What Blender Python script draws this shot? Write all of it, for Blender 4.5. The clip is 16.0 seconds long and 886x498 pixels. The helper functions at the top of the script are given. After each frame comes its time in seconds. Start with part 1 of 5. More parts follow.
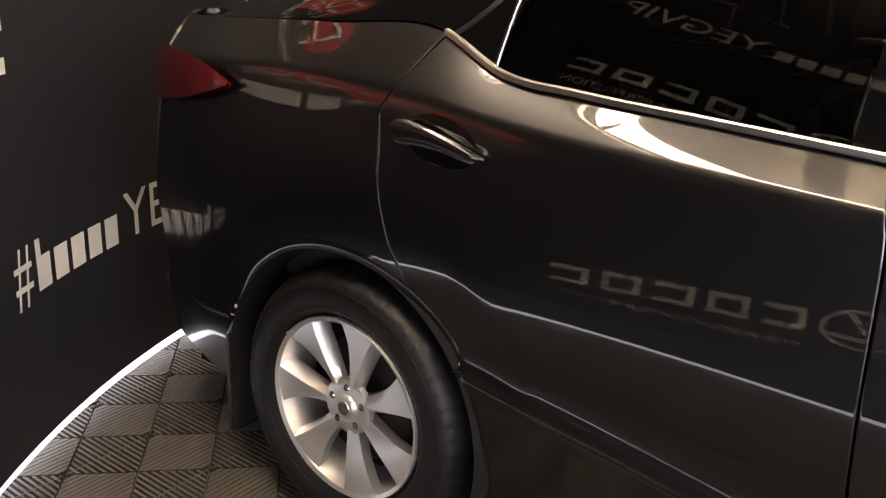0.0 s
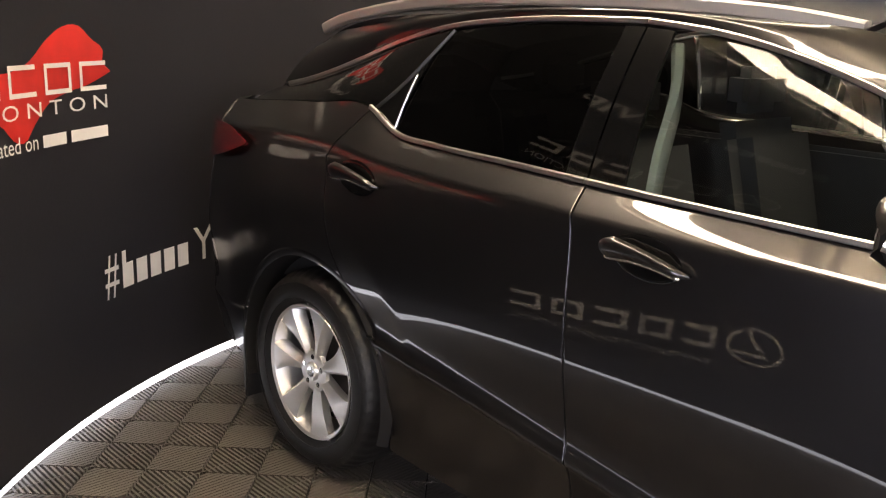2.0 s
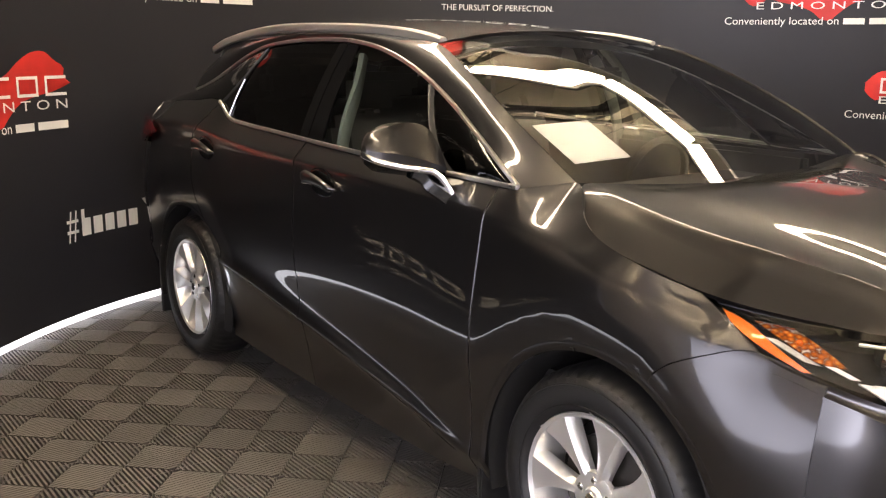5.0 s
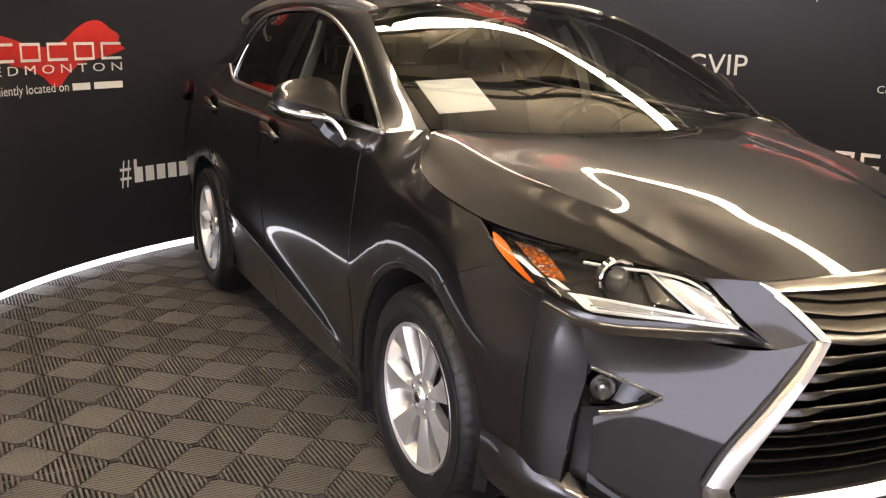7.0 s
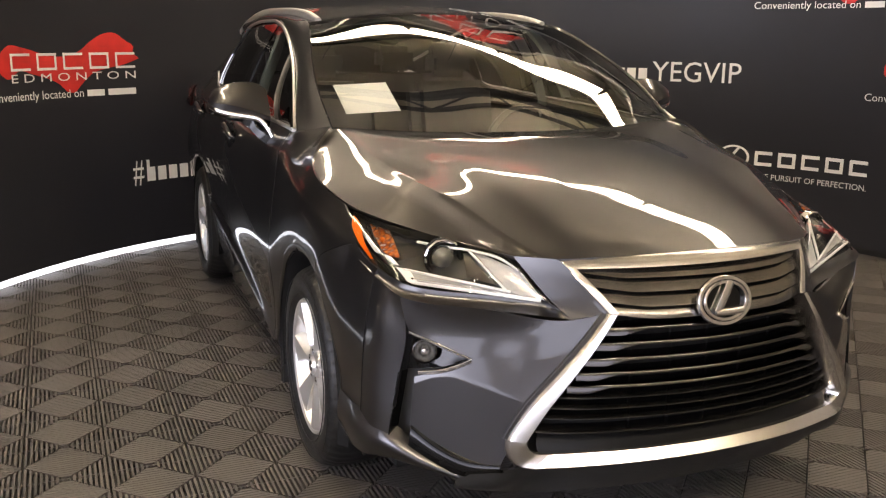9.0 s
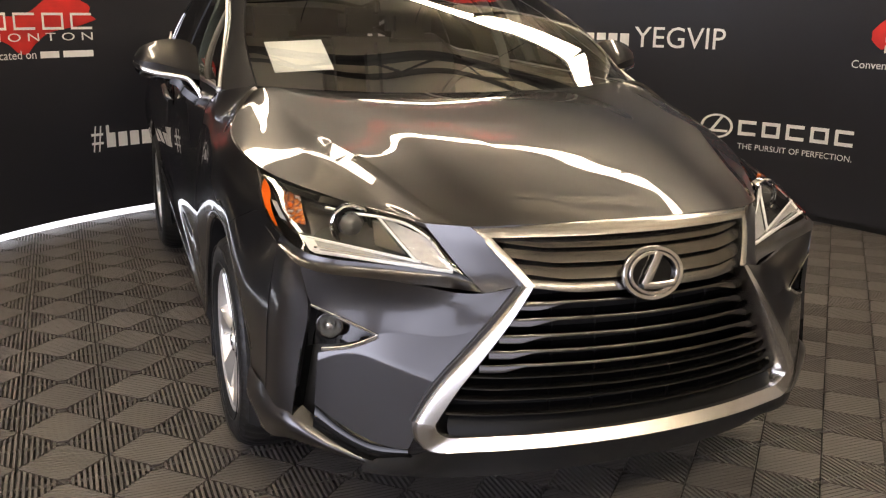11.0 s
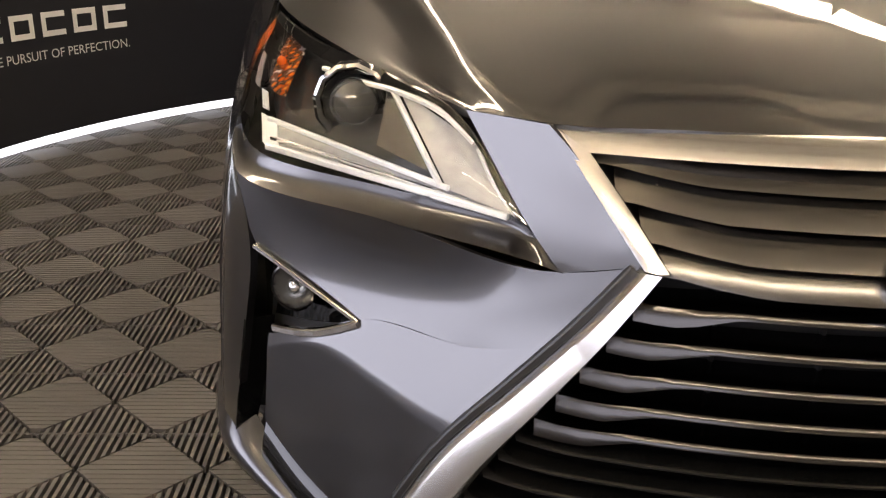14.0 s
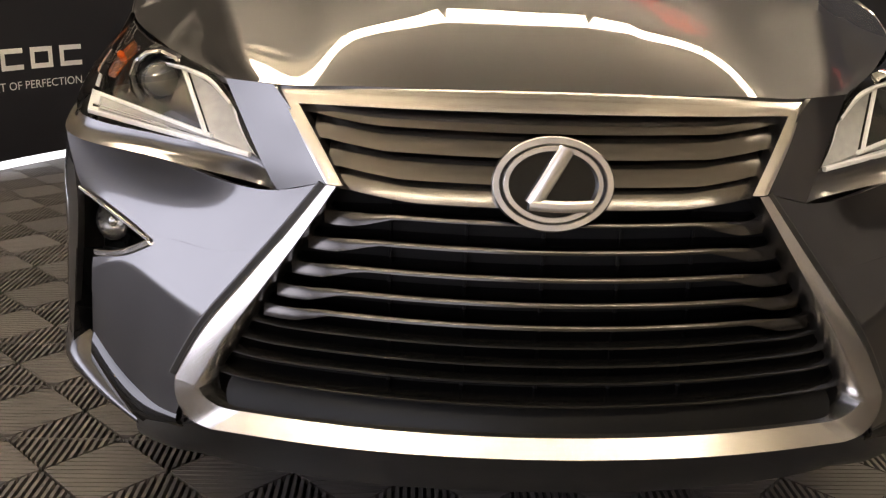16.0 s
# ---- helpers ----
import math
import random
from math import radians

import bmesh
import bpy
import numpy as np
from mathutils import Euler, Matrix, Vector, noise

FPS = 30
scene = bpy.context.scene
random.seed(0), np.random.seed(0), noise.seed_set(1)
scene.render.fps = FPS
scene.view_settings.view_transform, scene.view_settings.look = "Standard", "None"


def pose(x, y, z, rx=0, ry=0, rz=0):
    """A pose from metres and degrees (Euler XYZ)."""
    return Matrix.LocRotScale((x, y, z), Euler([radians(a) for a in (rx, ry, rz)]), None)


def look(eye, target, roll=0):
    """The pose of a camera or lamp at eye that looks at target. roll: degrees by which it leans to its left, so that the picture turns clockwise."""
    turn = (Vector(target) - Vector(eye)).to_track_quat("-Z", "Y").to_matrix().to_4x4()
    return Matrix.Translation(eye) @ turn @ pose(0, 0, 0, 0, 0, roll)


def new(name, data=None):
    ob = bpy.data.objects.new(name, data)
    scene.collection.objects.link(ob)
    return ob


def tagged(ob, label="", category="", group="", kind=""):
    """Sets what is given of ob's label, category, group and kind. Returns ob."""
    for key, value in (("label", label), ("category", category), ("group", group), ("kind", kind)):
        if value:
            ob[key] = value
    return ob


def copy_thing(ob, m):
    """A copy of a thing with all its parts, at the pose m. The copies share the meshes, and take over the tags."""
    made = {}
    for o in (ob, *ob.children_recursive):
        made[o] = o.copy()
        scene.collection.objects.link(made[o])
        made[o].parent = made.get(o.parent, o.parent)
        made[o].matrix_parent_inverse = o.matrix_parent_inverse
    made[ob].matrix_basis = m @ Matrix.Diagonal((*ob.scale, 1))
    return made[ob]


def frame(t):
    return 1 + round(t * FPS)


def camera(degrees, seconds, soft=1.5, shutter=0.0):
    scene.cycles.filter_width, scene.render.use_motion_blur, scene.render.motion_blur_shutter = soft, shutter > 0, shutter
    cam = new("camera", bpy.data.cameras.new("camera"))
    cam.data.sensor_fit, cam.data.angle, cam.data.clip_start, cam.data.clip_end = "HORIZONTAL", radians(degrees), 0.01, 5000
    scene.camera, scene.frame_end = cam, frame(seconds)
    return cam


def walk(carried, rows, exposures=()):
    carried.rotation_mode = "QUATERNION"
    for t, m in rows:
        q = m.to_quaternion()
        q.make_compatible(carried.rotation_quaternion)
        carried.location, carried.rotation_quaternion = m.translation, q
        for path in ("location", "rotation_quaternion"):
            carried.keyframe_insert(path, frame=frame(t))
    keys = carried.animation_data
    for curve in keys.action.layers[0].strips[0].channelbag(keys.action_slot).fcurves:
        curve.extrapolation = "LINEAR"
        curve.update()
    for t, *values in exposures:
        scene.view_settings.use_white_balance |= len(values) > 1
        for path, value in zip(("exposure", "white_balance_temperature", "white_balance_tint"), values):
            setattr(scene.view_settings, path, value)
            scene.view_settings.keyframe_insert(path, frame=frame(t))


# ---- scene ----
cam = camera(51.5, 16.0, soft=1.2)
PATH = [
    (0, (1.428, -2.396, 1.52), (0.281, -0.899, 0.854), 2.4),
    (0.5, (1.697, -2.538, 1.55), (0.455, -1.087, 0.958), 1.3),
    (1, (1.975, -2.666, 1.565), (0.671, -1.253, 1.012), 0.4),
    (1.5, (2.253, -2.645, 1.562), (0.876, -1.294, 1.033), 0.8),
    (2, (2.554, -2.637, 1.57), (1.121, -1.325, 1.094), 1.8),
    (2.5, (2.874, -2.686, 1.572), (1.411, -1.398, 1.125), 1.6),
    (3, (3.179, -2.744, 1.579), (1.705, -1.465, 1.139), 0.8),
    (3.5, (3.509, -2.814, 1.593), (2.012, -1.564, 1.151), -0.2),
    (4, (3.829, -2.842, 1.588), (2.319, -1.604, 1.155), -0.7),
    (4.5, (4.108, -2.788, 1.605), (2.589, -1.559, 1.173), -0.6),
    (4.7, (4.219, -2.73, 1.591), (2.688, -1.518, 1.161), -0.1),
    (6.8, (5.218, -2.17, 1.53), (3.505, -1.248, 1.063), 1.0),
    (7, (5.282, -2.12, 1.527), (3.556, -1.227, 1.055), 0.9),
    (7.5, (5.479, -2.0, 1.528), (3.723, -1.171, 1.049), 0.4),
    (8, (5.637, -1.856, 1.529), (3.86, -1.075, 1.048), 0.1),
    (8.5, (5.815, -1.707, 1.52), (4.015, -0.969, 1.057), 0.5),
    (8.7, (5.878, -1.675, 1.529), (4.07, -0.947, 1.079), 0.6),
    (10.8, (5.876, -1.437, 1.471), (4.075, -0.709, 0.994), 0.6),
    (11, (5.793, -1.328, 1.467), (3.993, -0.62, 0.959), 0.9),
    (11.5, (5.646, -1.122, 1.458), (3.824, -0.545, 0.869), 1.3),
    (12, (5.34, -0.977, 1.447), (3.508, -0.545, 0.771), 2.1),
    (12.5, (5.099, -0.829, 1.412), (3.282, -0.63, 0.599), 1.6),
    (13, (4.8, -0.662, 1.322), (2.982, -0.596, 0.492), 1.5),
    (13.5, (4.711, -0.606, 1.248), (2.865, -0.568, 0.479), 1.0),
    (14, (4.756, -0.572, 1.177), (2.89, -0.541, 0.458), 1.3),
    (14.5, (4.934, -0.495, 1.159), (3.057, -0.467, 0.471), 1.3),
    (15, (5.04, -0.41, 1.14), (3.154, -0.371, 0.475), 1.1),
    (15.5, (5.126, -0.286, 1.124), (3.231, -0.242, 0.486), 1.6),
    (16, (5.192, -0.183, 1.126), (3.284, -0.146, 0.528), 1.7),
]
walk(cam, [(t, look(eye, target, roll)) for t, eye, target, roll in PATH],
     exposures=[(0, 2.35, 7250, 15), (3.0, 2.42, 7200, 14), (6.5, 2.15, 7150, 13), (11.0, 1.9, 6950, 12), (16.0, 1.8, 7150, 12)])

# ---- light ----
world = bpy.data.worlds.new("hall_air")
scene.world = world
world.use_nodes = True
world.node_tree.nodes["Background"].inputs[0].default_value = (0.9, 0.86, 0.8, 1)
world.node_tree.nodes["Background"].inputs[1].default_value = 0.03


# ---- materials ----
def material(name, colour, rough=0.5, metal=0.0, coat=0.0, coat_rough=0.03, spec=0.5):
    m = bpy.data.materials.new(name)
    m.use_nodes = True
    b = m.node_tree.nodes["Principled BSDF"]
    b.inputs["Base Color"].default_value = (*colour, 1)
    b.inputs["Roughness"].default_value = rough
    b.inputs["Metallic"].default_value = metal
    b.inputs["Coat Weight"].default_value = coat
    b.inputs["Coat Roughness"].default_value = coat_rough
    b.inputs["Specular IOR Level"].default_value = spec
    return m


def vary(m, scale, amount, rough_amount=0.0, bump=0.0, bump_scale=None, detail=4.0):
    """Noise at one scale on a material's colour and roughness, and fine relief."""
    nt = m.node_tree
    b = nt.nodes["Principled BSDF"]
    tc = nt.nodes.new("ShaderNodeTexCoord")
    n = nt.nodes.new("ShaderNodeTexNoise")
    n.inputs["Scale"].default_value, n.inputs["Detail"].default_value = scale, detail
    nt.links.new(tc.outputs["Object"], n.inputs["Vector"])
    base = b.inputs["Base Color"]
    mix = nt.nodes.new("ShaderNodeMix")
    mix.data_type = "RGBA"
    c = base.default_value[:]
    lo = [max(0, v * (1 - amount)) for v in c[:3]]
    hi = [min(1, v * (1 + amount)) for v in c[:3]]
    mix.inputs[6].default_value, mix.inputs[7].default_value = (*lo, 1), (*hi, 1)
    nt.links.new(n.outputs["Fac"], mix.inputs[0])
    nt.links.new(mix.outputs[2], base)
    if rough_amount:
        r = b.inputs["Roughness"].default_value
        mr = nt.nodes.new("ShaderNodeMapRange")
        mr.inputs[3].default_value, mr.inputs[4].default_value = max(0.02, r - rough_amount), min(1, r + rough_amount)
        nt.links.new(n.outputs["Fac"], mr.inputs[0])
        nt.links.new(mr.outputs[0], b.inputs["Roughness"])
    if bump:
        n2 = nt.nodes.new("ShaderNodeTexNoise")
        n2.inputs["Scale"].default_value, n2.inputs["Detail"].default_value = bump_scale or scale * 8, 6
        nt.links.new(tc.outputs["Object"], n2.inputs["Vector"])
        bp = nt.nodes.new("ShaderNodeBump")
        bp.inputs["Strength"].default_value, bp.inputs["Distance"].default_value = bump, 0.002
        nt.links.new(n2.outputs["Fac"], bp.inputs["Height"])
        nt.links.new(bp.outputs[0], b.inputs["Normal"])
    return m


def glow(name, colour, strength):
    m = bpy.data.materials.new(name)
    m.use_nodes = True
    nt = m.node_tree
    nt.nodes.clear()
    e, o = nt.nodes.new("ShaderNodeEmission"), nt.nodes.new("ShaderNodeOutputMaterial")
    e.inputs[0].default_value, e.inputs[1].default_value = (*colour, 1), strength
    nt.links.new(e.outputs[0], o.inputs[0])
    return m


def glass(name, tint, rough=0.0, reflect=1.0):
    """Thin sheet glass: tinted see-through with a mirror-like face."""
    m = bpy.data.materials.new(name)
    m.use_nodes = True
    nt = m.node_tree
    nt.nodes.clear()
    t, g = nt.nodes.new("ShaderNodeBsdfTransparent"), nt.nodes.new("ShaderNodeBsdfGlossy")
    f, mx, o = nt.nodes.new("ShaderNodeFresnel"), nt.nodes.new("ShaderNodeMixShader"), nt.nodes.new("ShaderNodeOutputMaterial")
    t.inputs[0].default_value = (*tint, 1)
    g.inputs["Roughness"].default_value = rough
    f.inputs["IOR"].default_value = 1.45 * reflect
    nt.links.new(f.outputs[0], mx.inputs[0])
    nt.links.new(t.outputs[0], mx.inputs[1])
    nt.links.new(g.outputs[0], mx.inputs[2])
    nt.links.new(mx.outputs[0], o.inputs[0])
    return m


PAINT = vary(material("grey_metallic_paint", (0.038, 0.0365, 0.038), 0.34, 0.95, 1.0, 0.006), 3.0, 0.04)
PAINT.node_tree.nodes["Principled BSDF"].inputs["Coat IOR"].default_value = 1.65
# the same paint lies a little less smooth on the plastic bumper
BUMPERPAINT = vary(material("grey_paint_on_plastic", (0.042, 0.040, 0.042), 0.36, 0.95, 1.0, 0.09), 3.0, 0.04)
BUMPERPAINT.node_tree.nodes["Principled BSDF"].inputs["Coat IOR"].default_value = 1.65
CHROME = vary(material("satin_chrome", (0.72, 0.70, 0.68), 0.24, 1.0), 14, 0.05, 0.05)
BRIGHT = material("bright_chrome", (0.82, 0.82, 0.82), 0.06, 1.0)
TRIM = material("polished_trim", (0.80, 0.79, 0.77), 0.3, 1.0)
SATIN = material("satin_silver", (0.66, 0.65, 0.63), 0.42, 0.9)
INDICATOR = material("amber_bowl_glints", (0.6, 0.14, 0.02), 0.2, 0.3, 1.0)
# yellow to dark brown cells paint the facets' glints and shade onto the amber
nt = INDICATOR.node_tree
tc, vo, cr = nt.nodes.new("ShaderNodeTexCoord"), nt.nodes.new("ShaderNodeTexVoronoi"), nt.nodes.new("ShaderNodeValToRGB")
vo.inputs["Scale"].default_value = 70
nt.links.new(tc.outputs["Object"], vo.inputs["Vector"])
nt.links.new(vo.outputs["Distance"], cr.inputs[0])
for place, colour in ((0.0, (0.95, 0.52, 0.10, 1)), (0.3, (0.62, 0.15, 0.02, 1)), (0.7, (0.14, 0.03, 0.005, 1))):
    e = cr.color_ramp.elements.new(place)
    e.color = colour
cr.color_ramp.elements.remove(cr.color_ramp.elements[0])
nt.links.new(cr.outputs[0], nt.nodes["Principled BSDF"].inputs["Base Color"])
ALLOY = material("silver_alloy", (0.78, 0.765, 0.74), 0.34, 0.8, 0.4, 0.1)
RUBBER = vary(material("tyre_rubber", (0.0075, 0.0072, 0.007), 0.5), 25, 0.3, 0.1, 0.3, 300)
PLASTIC = vary(material("black_plastic", (0.019, 0.0185, 0.018), 0.42), 20, 0.2, 0.08, 0.2, 500)
GLOSSBLACK = material("gloss_black", (0.0026, 0.0026, 0.0026), 0.05)
SLAT = material("dark_smoked_chrome", (0.085, 0.08, 0.076), 0.2, 1.0)
SLATUP = material("smoked_chrome_bar", (0.17, 0.162, 0.155), 0.24, 1.0)
SLATDARK = material("dark_grey_slat", (0.03, 0.029, 0.028), 0.22, 0.85, 0.3)
GLASS_CLEAR = glass("clear_glass", (0.78, 0.85, 0.8))
GLASS_SCREEN = glass("windscreen_glass", (0.94, 0.96, 0.92), 0.0, 2.15)
GLASS_DARK = glass("privacy_glass", (0.05, 0.055, 0.06))
GLASS_LAMP = glass("lamp_cover", (0.96, 0.96, 0.96))
RED = material("red_lens", (0.075, 0.002, 0.004), 0.08, 0, 1.0)
AMBER = material("amber_lens", (0.8, 0.16, 0.015), 0.15, 0.2, 1.0)
INTERIOR = vary(material("dark_upholstery", (0.03, 0.03, 0.032), 0.6), 8, 0.2)
TRIMGREY = vary(material("grey_headliner", (0.20, 0.215, 0.19), 0.8), 10, 0.05)
PAPER = material("white_paper", (0.95, 0.95, 0.94), 0.7)
DARK = material("dark_void", (0.016, 0.0155, 0.015), 0.85, spec=0.08)
SILLBLACK = material("black_grille_sill", (0.004, 0.004, 0.004), 0.35, spec=0.2)
WALLBLACK = vary(material("black_vinyl_wall", (0.0205, 0.0205, 0.025), 0.42, spec=0.35), 1.2, 0.12, 0.06, 0.12, 60)
WHITEPRINT = vary(material("white_print", (0.84, 0.82, 0.78), 0.5), 30, 0.04)
REDPRINT = vary(material("red_print", (0.62, 0.03, 0.025), 0.45), 7, 0.35)
CEIL = vary(material("beige_ceiling", (0.60, 0.54, 0.43), 0.8), 1.5, 0.12, 0, 0.2, 12)
STEEL = vary(material("dark_steel", (0.05, 0.045, 0.04), 0.5, 0.5), 6, 0.2)
HALLWALL = vary(material("hall_wall_paint", (0.5, 0.46, 0.4), 0.8), 1.0, 0.1)
BOUNCE_FLOOR = vary(material("pale_bounce_floor", (0.36, 0.35, 0.34), 0.6), 1.5, 0.15, 0.1, 0.2, 40)
TUBE = glow("warm_tube", (1.0, 0.86, 0.66), 8.0)
# unseen fill, added to brighten the floor and bumper ahead of the car
FRONT_FILL = glow("front_fill_tube", (1.0, 0.9, 0.74), 24.0)
DAY = glow("overcast_daylight", (0.76, 0.80, 1.0), 1.3)
# fill for the ceiling, added without a known lamp; weaker on the far half
CEIL_FILL = glow("warm_ceiling_fill", (1.0, 0.88, 0.70), 22.0)
CEIL_FILL_DIM = glow("dim_ceiling_fill", (1.0, 0.88, 0.70), 8.5)
# the glow is made brightest low in the middle and faded to sides and top, for soft-edged reflections
nt = DAY.node_tree
tc, sp = nt.nodes.new("ShaderNodeTexCoord"), nt.nodes.new("ShaderNodeSeparateXYZ")
nt.links.new(tc.outputs["Object"], sp.inputs[0])
fade = []
for axis, a, b in ((0, 1.0, 5.5), (0, 13.0, 9.5), (2, 5.4, 2.4)):
    mr = nt.nodes.new("ShaderNodeMapRange")
    mr.interpolation_type = "SMOOTHSTEP"
    mr.inputs[1].default_value, mr.inputs[2].default_value = a, b
    mr.inputs[3].default_value, mr.inputs[4].default_value = 0.42, 1.0
    nt.links.new(sp.outputs[axis], mr.inputs[0])
    fade.append(mr)
m1, m2, m3 = (nt.nodes.new("ShaderNodeMath") for _ in range(3))
for m in (m1, m2, m3):
    m.operation = "MULTIPLY"
nt.links.new(fade[0].outputs[0], m1.inputs[0])
nt.links.new(fade[1].outputs[0], m1.inputs[1])
nt.links.new(m1.outputs[0], m2.inputs[0])
nt.links.new(fade[2].outputs[0], m2.inputs[1])
nt.links.new(m2.outputs[0], m3.inputs[0])
m3.inputs[1].default_value = 2.1
nt.links.new(m3.outputs[0], nt.nodes["Emission"].inputs[1])
# bluish fill from the east, added to brighten the car's front
FILL_EAST = glow("east_fill_glow", (0.76, 0.80, 1.0), 0.9)
LED = glow("cool_led_strip", (0.80, 0.86, 1.0), 0.75)


# ---- mesh helpers ----
def part(name, bm, mat, parent=None, label="", smooth=True):
    me = bpy.data.meshes.new(name)
    bm.normal_update()
    bm.to_mesh(me)
    bm.free()
    for p in me.polygons:
        p.use_smooth = smooth
    me.set_sharp_from_angle(angle=radians(38))
    me.materials.append(mat)
    ob = new(name, me)
    if parent:
        ob.parent = parent
    if label:
        tagged(ob, label)
    return ob


def spline(pts, n):
    """n+1 points along a smooth curve through pts, evenly spread by length."""
    p = np.array(pts, float)
    if len(p) == 2:
        return p[0] + np.linspace(0, 1, n + 1)[:, None] * (p[1] - p[0])
    d = np.r_[0, np.cumsum(np.linalg.norm(np.diff(p, axis=0), axis=1) + 1e-9)]
    h = np.diff(d)
    s = np.diff(p, axis=0) / h[:, None]
    m = np.zeros_like(p)
    m[1:-1] = (s[:-1] * h[1:, None] + s[1:] * h[:-1, None]) / (h[:-1] + h[1:])[:, None]
    m[0], m[-1] = 1.5 * s[0] - 0.5 * m[1], 1.5 * s[-1] - 0.5 * m[-2]
    u = np.linspace(0, d[-1], n + 1)
    k = np.clip(np.searchsorted(d, u, "right") - 1, 0, len(h) - 1)
    t = ((u - d[k]) / h[k])[:, None]
    hk = h[k][:, None]
    return ((1 + 2 * t) * (1 - t) ** 2 * p[k] + t * (1 - t) ** 2 * hk * m[k] + t * t * (3 - 2 * t) * p[k + 1] + t * t * (t - 1) * hk * m[k + 1])


def surface(rows, nu=24, nv=16):
    """Grid of points of a smooth sheet through the rows, which run alike."""
    g = np.array([spline(r, nu) for r in rows])
    return np.array([spline(g[:, i], nv) for i in range(nu + 1)]).transpose(1, 0, 2)


def flip(g):
    return g * np.array([1, -1, 1])


def add_grid(bm, g, skip=None):
    v = [[bm.verts.new(p) for p in r] for r in g]
    for i in range(len(v) - 1):
        for j in range(len(v[0]) - 1):
            c = (g[i, j] + g[i + 1, j + 1] + g[i, j + 1] + g[i + 1, j]) / 4
            if skip is None or not skip(c):
                bm.faces.new((v[i][j], v[i][j + 1], v[i + 1][j + 1], v[i + 1][j]))
    return bm


def thicken(bm, depth):
    """Turns a sheet into a shell of the given depth, on the side away from its normals."""
    bmesh.ops.remove_doubles(bm, verts=bm.verts, dist=1e-5)
    bm.normal_update()
    geo = list(bm.faces)
    edge = [e for e in bm.edges if e.is_boundary]
    moved = {v: bm.verts.new(v.co - v.normal * depth) for v in bm.verts[:]}
    for e in edge:
        a, b = e.link_loops[0].vert, e.link_loops[0].link_loop_next.vert
        bm.faces.new((b, a, moved[a], moved[b]))
    for f in geo:
        bm.faces.new([moved[v] for v in reversed(f.verts)])
    loose = [v for v in bm.verts if not v.link_faces]
    bmesh.ops.delete(bm, geom=loose, context="VERTS")
    return bm


def outward(bm, centre):
    """Makes the faces of an open sheet look away from a centre."""
    bm.normal_update()
    s = sum((f.calc_center_median() - Vector(centre)).dot(f.normal) * f.calc_area() for f in bm.faces)
    if s < 0:
        bmesh.ops.reverse_faces(bm, faces=bm.faces)
    return bm


def sheet(name, rows, mat, parent, depth=0.012, nu=24, nv=16, centre=(1.5, 0, 0.8), side=1, label="", skip=None):
    """One body panel: a thick smooth sheet. side -1 builds it on the other side of the car."""
    g = rows if isinstance(rows, np.ndarray) else surface(rows, nu, nv)
    if side < 0:
        g = flip(g)
    bm = add_grid(bmesh.new(), g, skip)
    bmesh.ops.delete(bm, geom=[v for v in bm.verts if not v.link_faces], context="VERTS")
    outward(bm, centre)
    if depth:
        thicken(bm, depth)
    return part(name, bm, mat, parent, label)


def strip_path(bm, pts, w, h, n=24, up=(0, 0, 1), closed=False, round_=True):
    """A bar with a small rounded section swept along a curve."""
    c = spline(pts, n) if n else np.array(pts, float)
    prof = [(-w / 2, -h / 2), (w / 2, -h / 2), (w / 2, h / 2), (-w / 2, h / 2)]
    if round_:
        prof = [(w / 2 * math.copysign(abs(math.cos(a)) ** 0.5, math.cos(a)), h / 2 * math.copysign(abs(math.sin(a)) ** 0.5, math.sin(a))) for a in [math.tau * (k + 0.5) / 8 for k in range(8)]]
    rings = []
    for i, p in enumerate(c):
        a, b = c[max(i - 1, 0)], c[min(i + 1, len(c) - 1)]
        if closed:
            a, b = c[i - 1], c[(i + 1) % len(c)]
        t = Vector(b - a).normalized()
        s = t.cross(Vector(up)).normalized()
        q = s.cross(t)
        rings.append([bm.verts.new(Vector(p) + s * x + q * z) for x, z in prof])
    k = len(prof)
    m = len(rings) if closed else len(rings) - 1
    for i in range(m):
        r, q = rings[i], rings[(i + 1) % len(rings)]
        for j in range(k):
            bm.faces.new((r[j], r[(j + 1) % k], q[(j + 1) % k], q[j]))
    if not closed:
        bm.faces.new(rings[0][::-1])
        bm.faces.new(rings[-1])
    return bm


def box(bm, lo, hi, bevel=0.0):
    r = bmesh.ops.create_cube(bm, size=1)
    lo, hi = Vector(lo), Vector(hi)
    for v in r["verts"]:
        v.co = Vector([lo[i] + (v.co[i] + 0.5) * (hi[i] - lo[i]) for i in range(3)])
    if bevel:
        bmesh.ops.bevel(bm, geom=list({e for v in r["verts"] for e in v.link_edges}), offset=bevel, segments=2, affect="EDGES")
    return bm


def lathe(bm, prof, axis_at, n=64, a0=0.0, a1=math.tau):
    """Turns a profile of (radius, y) about the y axis at a place."""
    x0, y0, z0 = axis_at
    rings = []
    full = abs(a1 - a0 - math.tau) < 1e-6
    for k in range(n if full else n + 1):
        a = a0 + (a1 - a0) * k / n
        rings.append([bm.verts.new((x0 + r * math.cos(a), y0 + y, z0 + r * math.sin(a))) for r, y in prof])
    for k in range(n):
        p, q = rings[k], rings[(k + 1) % len(rings)]
        for j in range(len(prof) - 1):
            bm.faces.new((p[j], p[j + 1], q[j + 1], q[j]))
    return bm


# ---- the booth: a ring of printed wall round the car ----
CX, CY, RW = 1.85, 0.5, 3.25


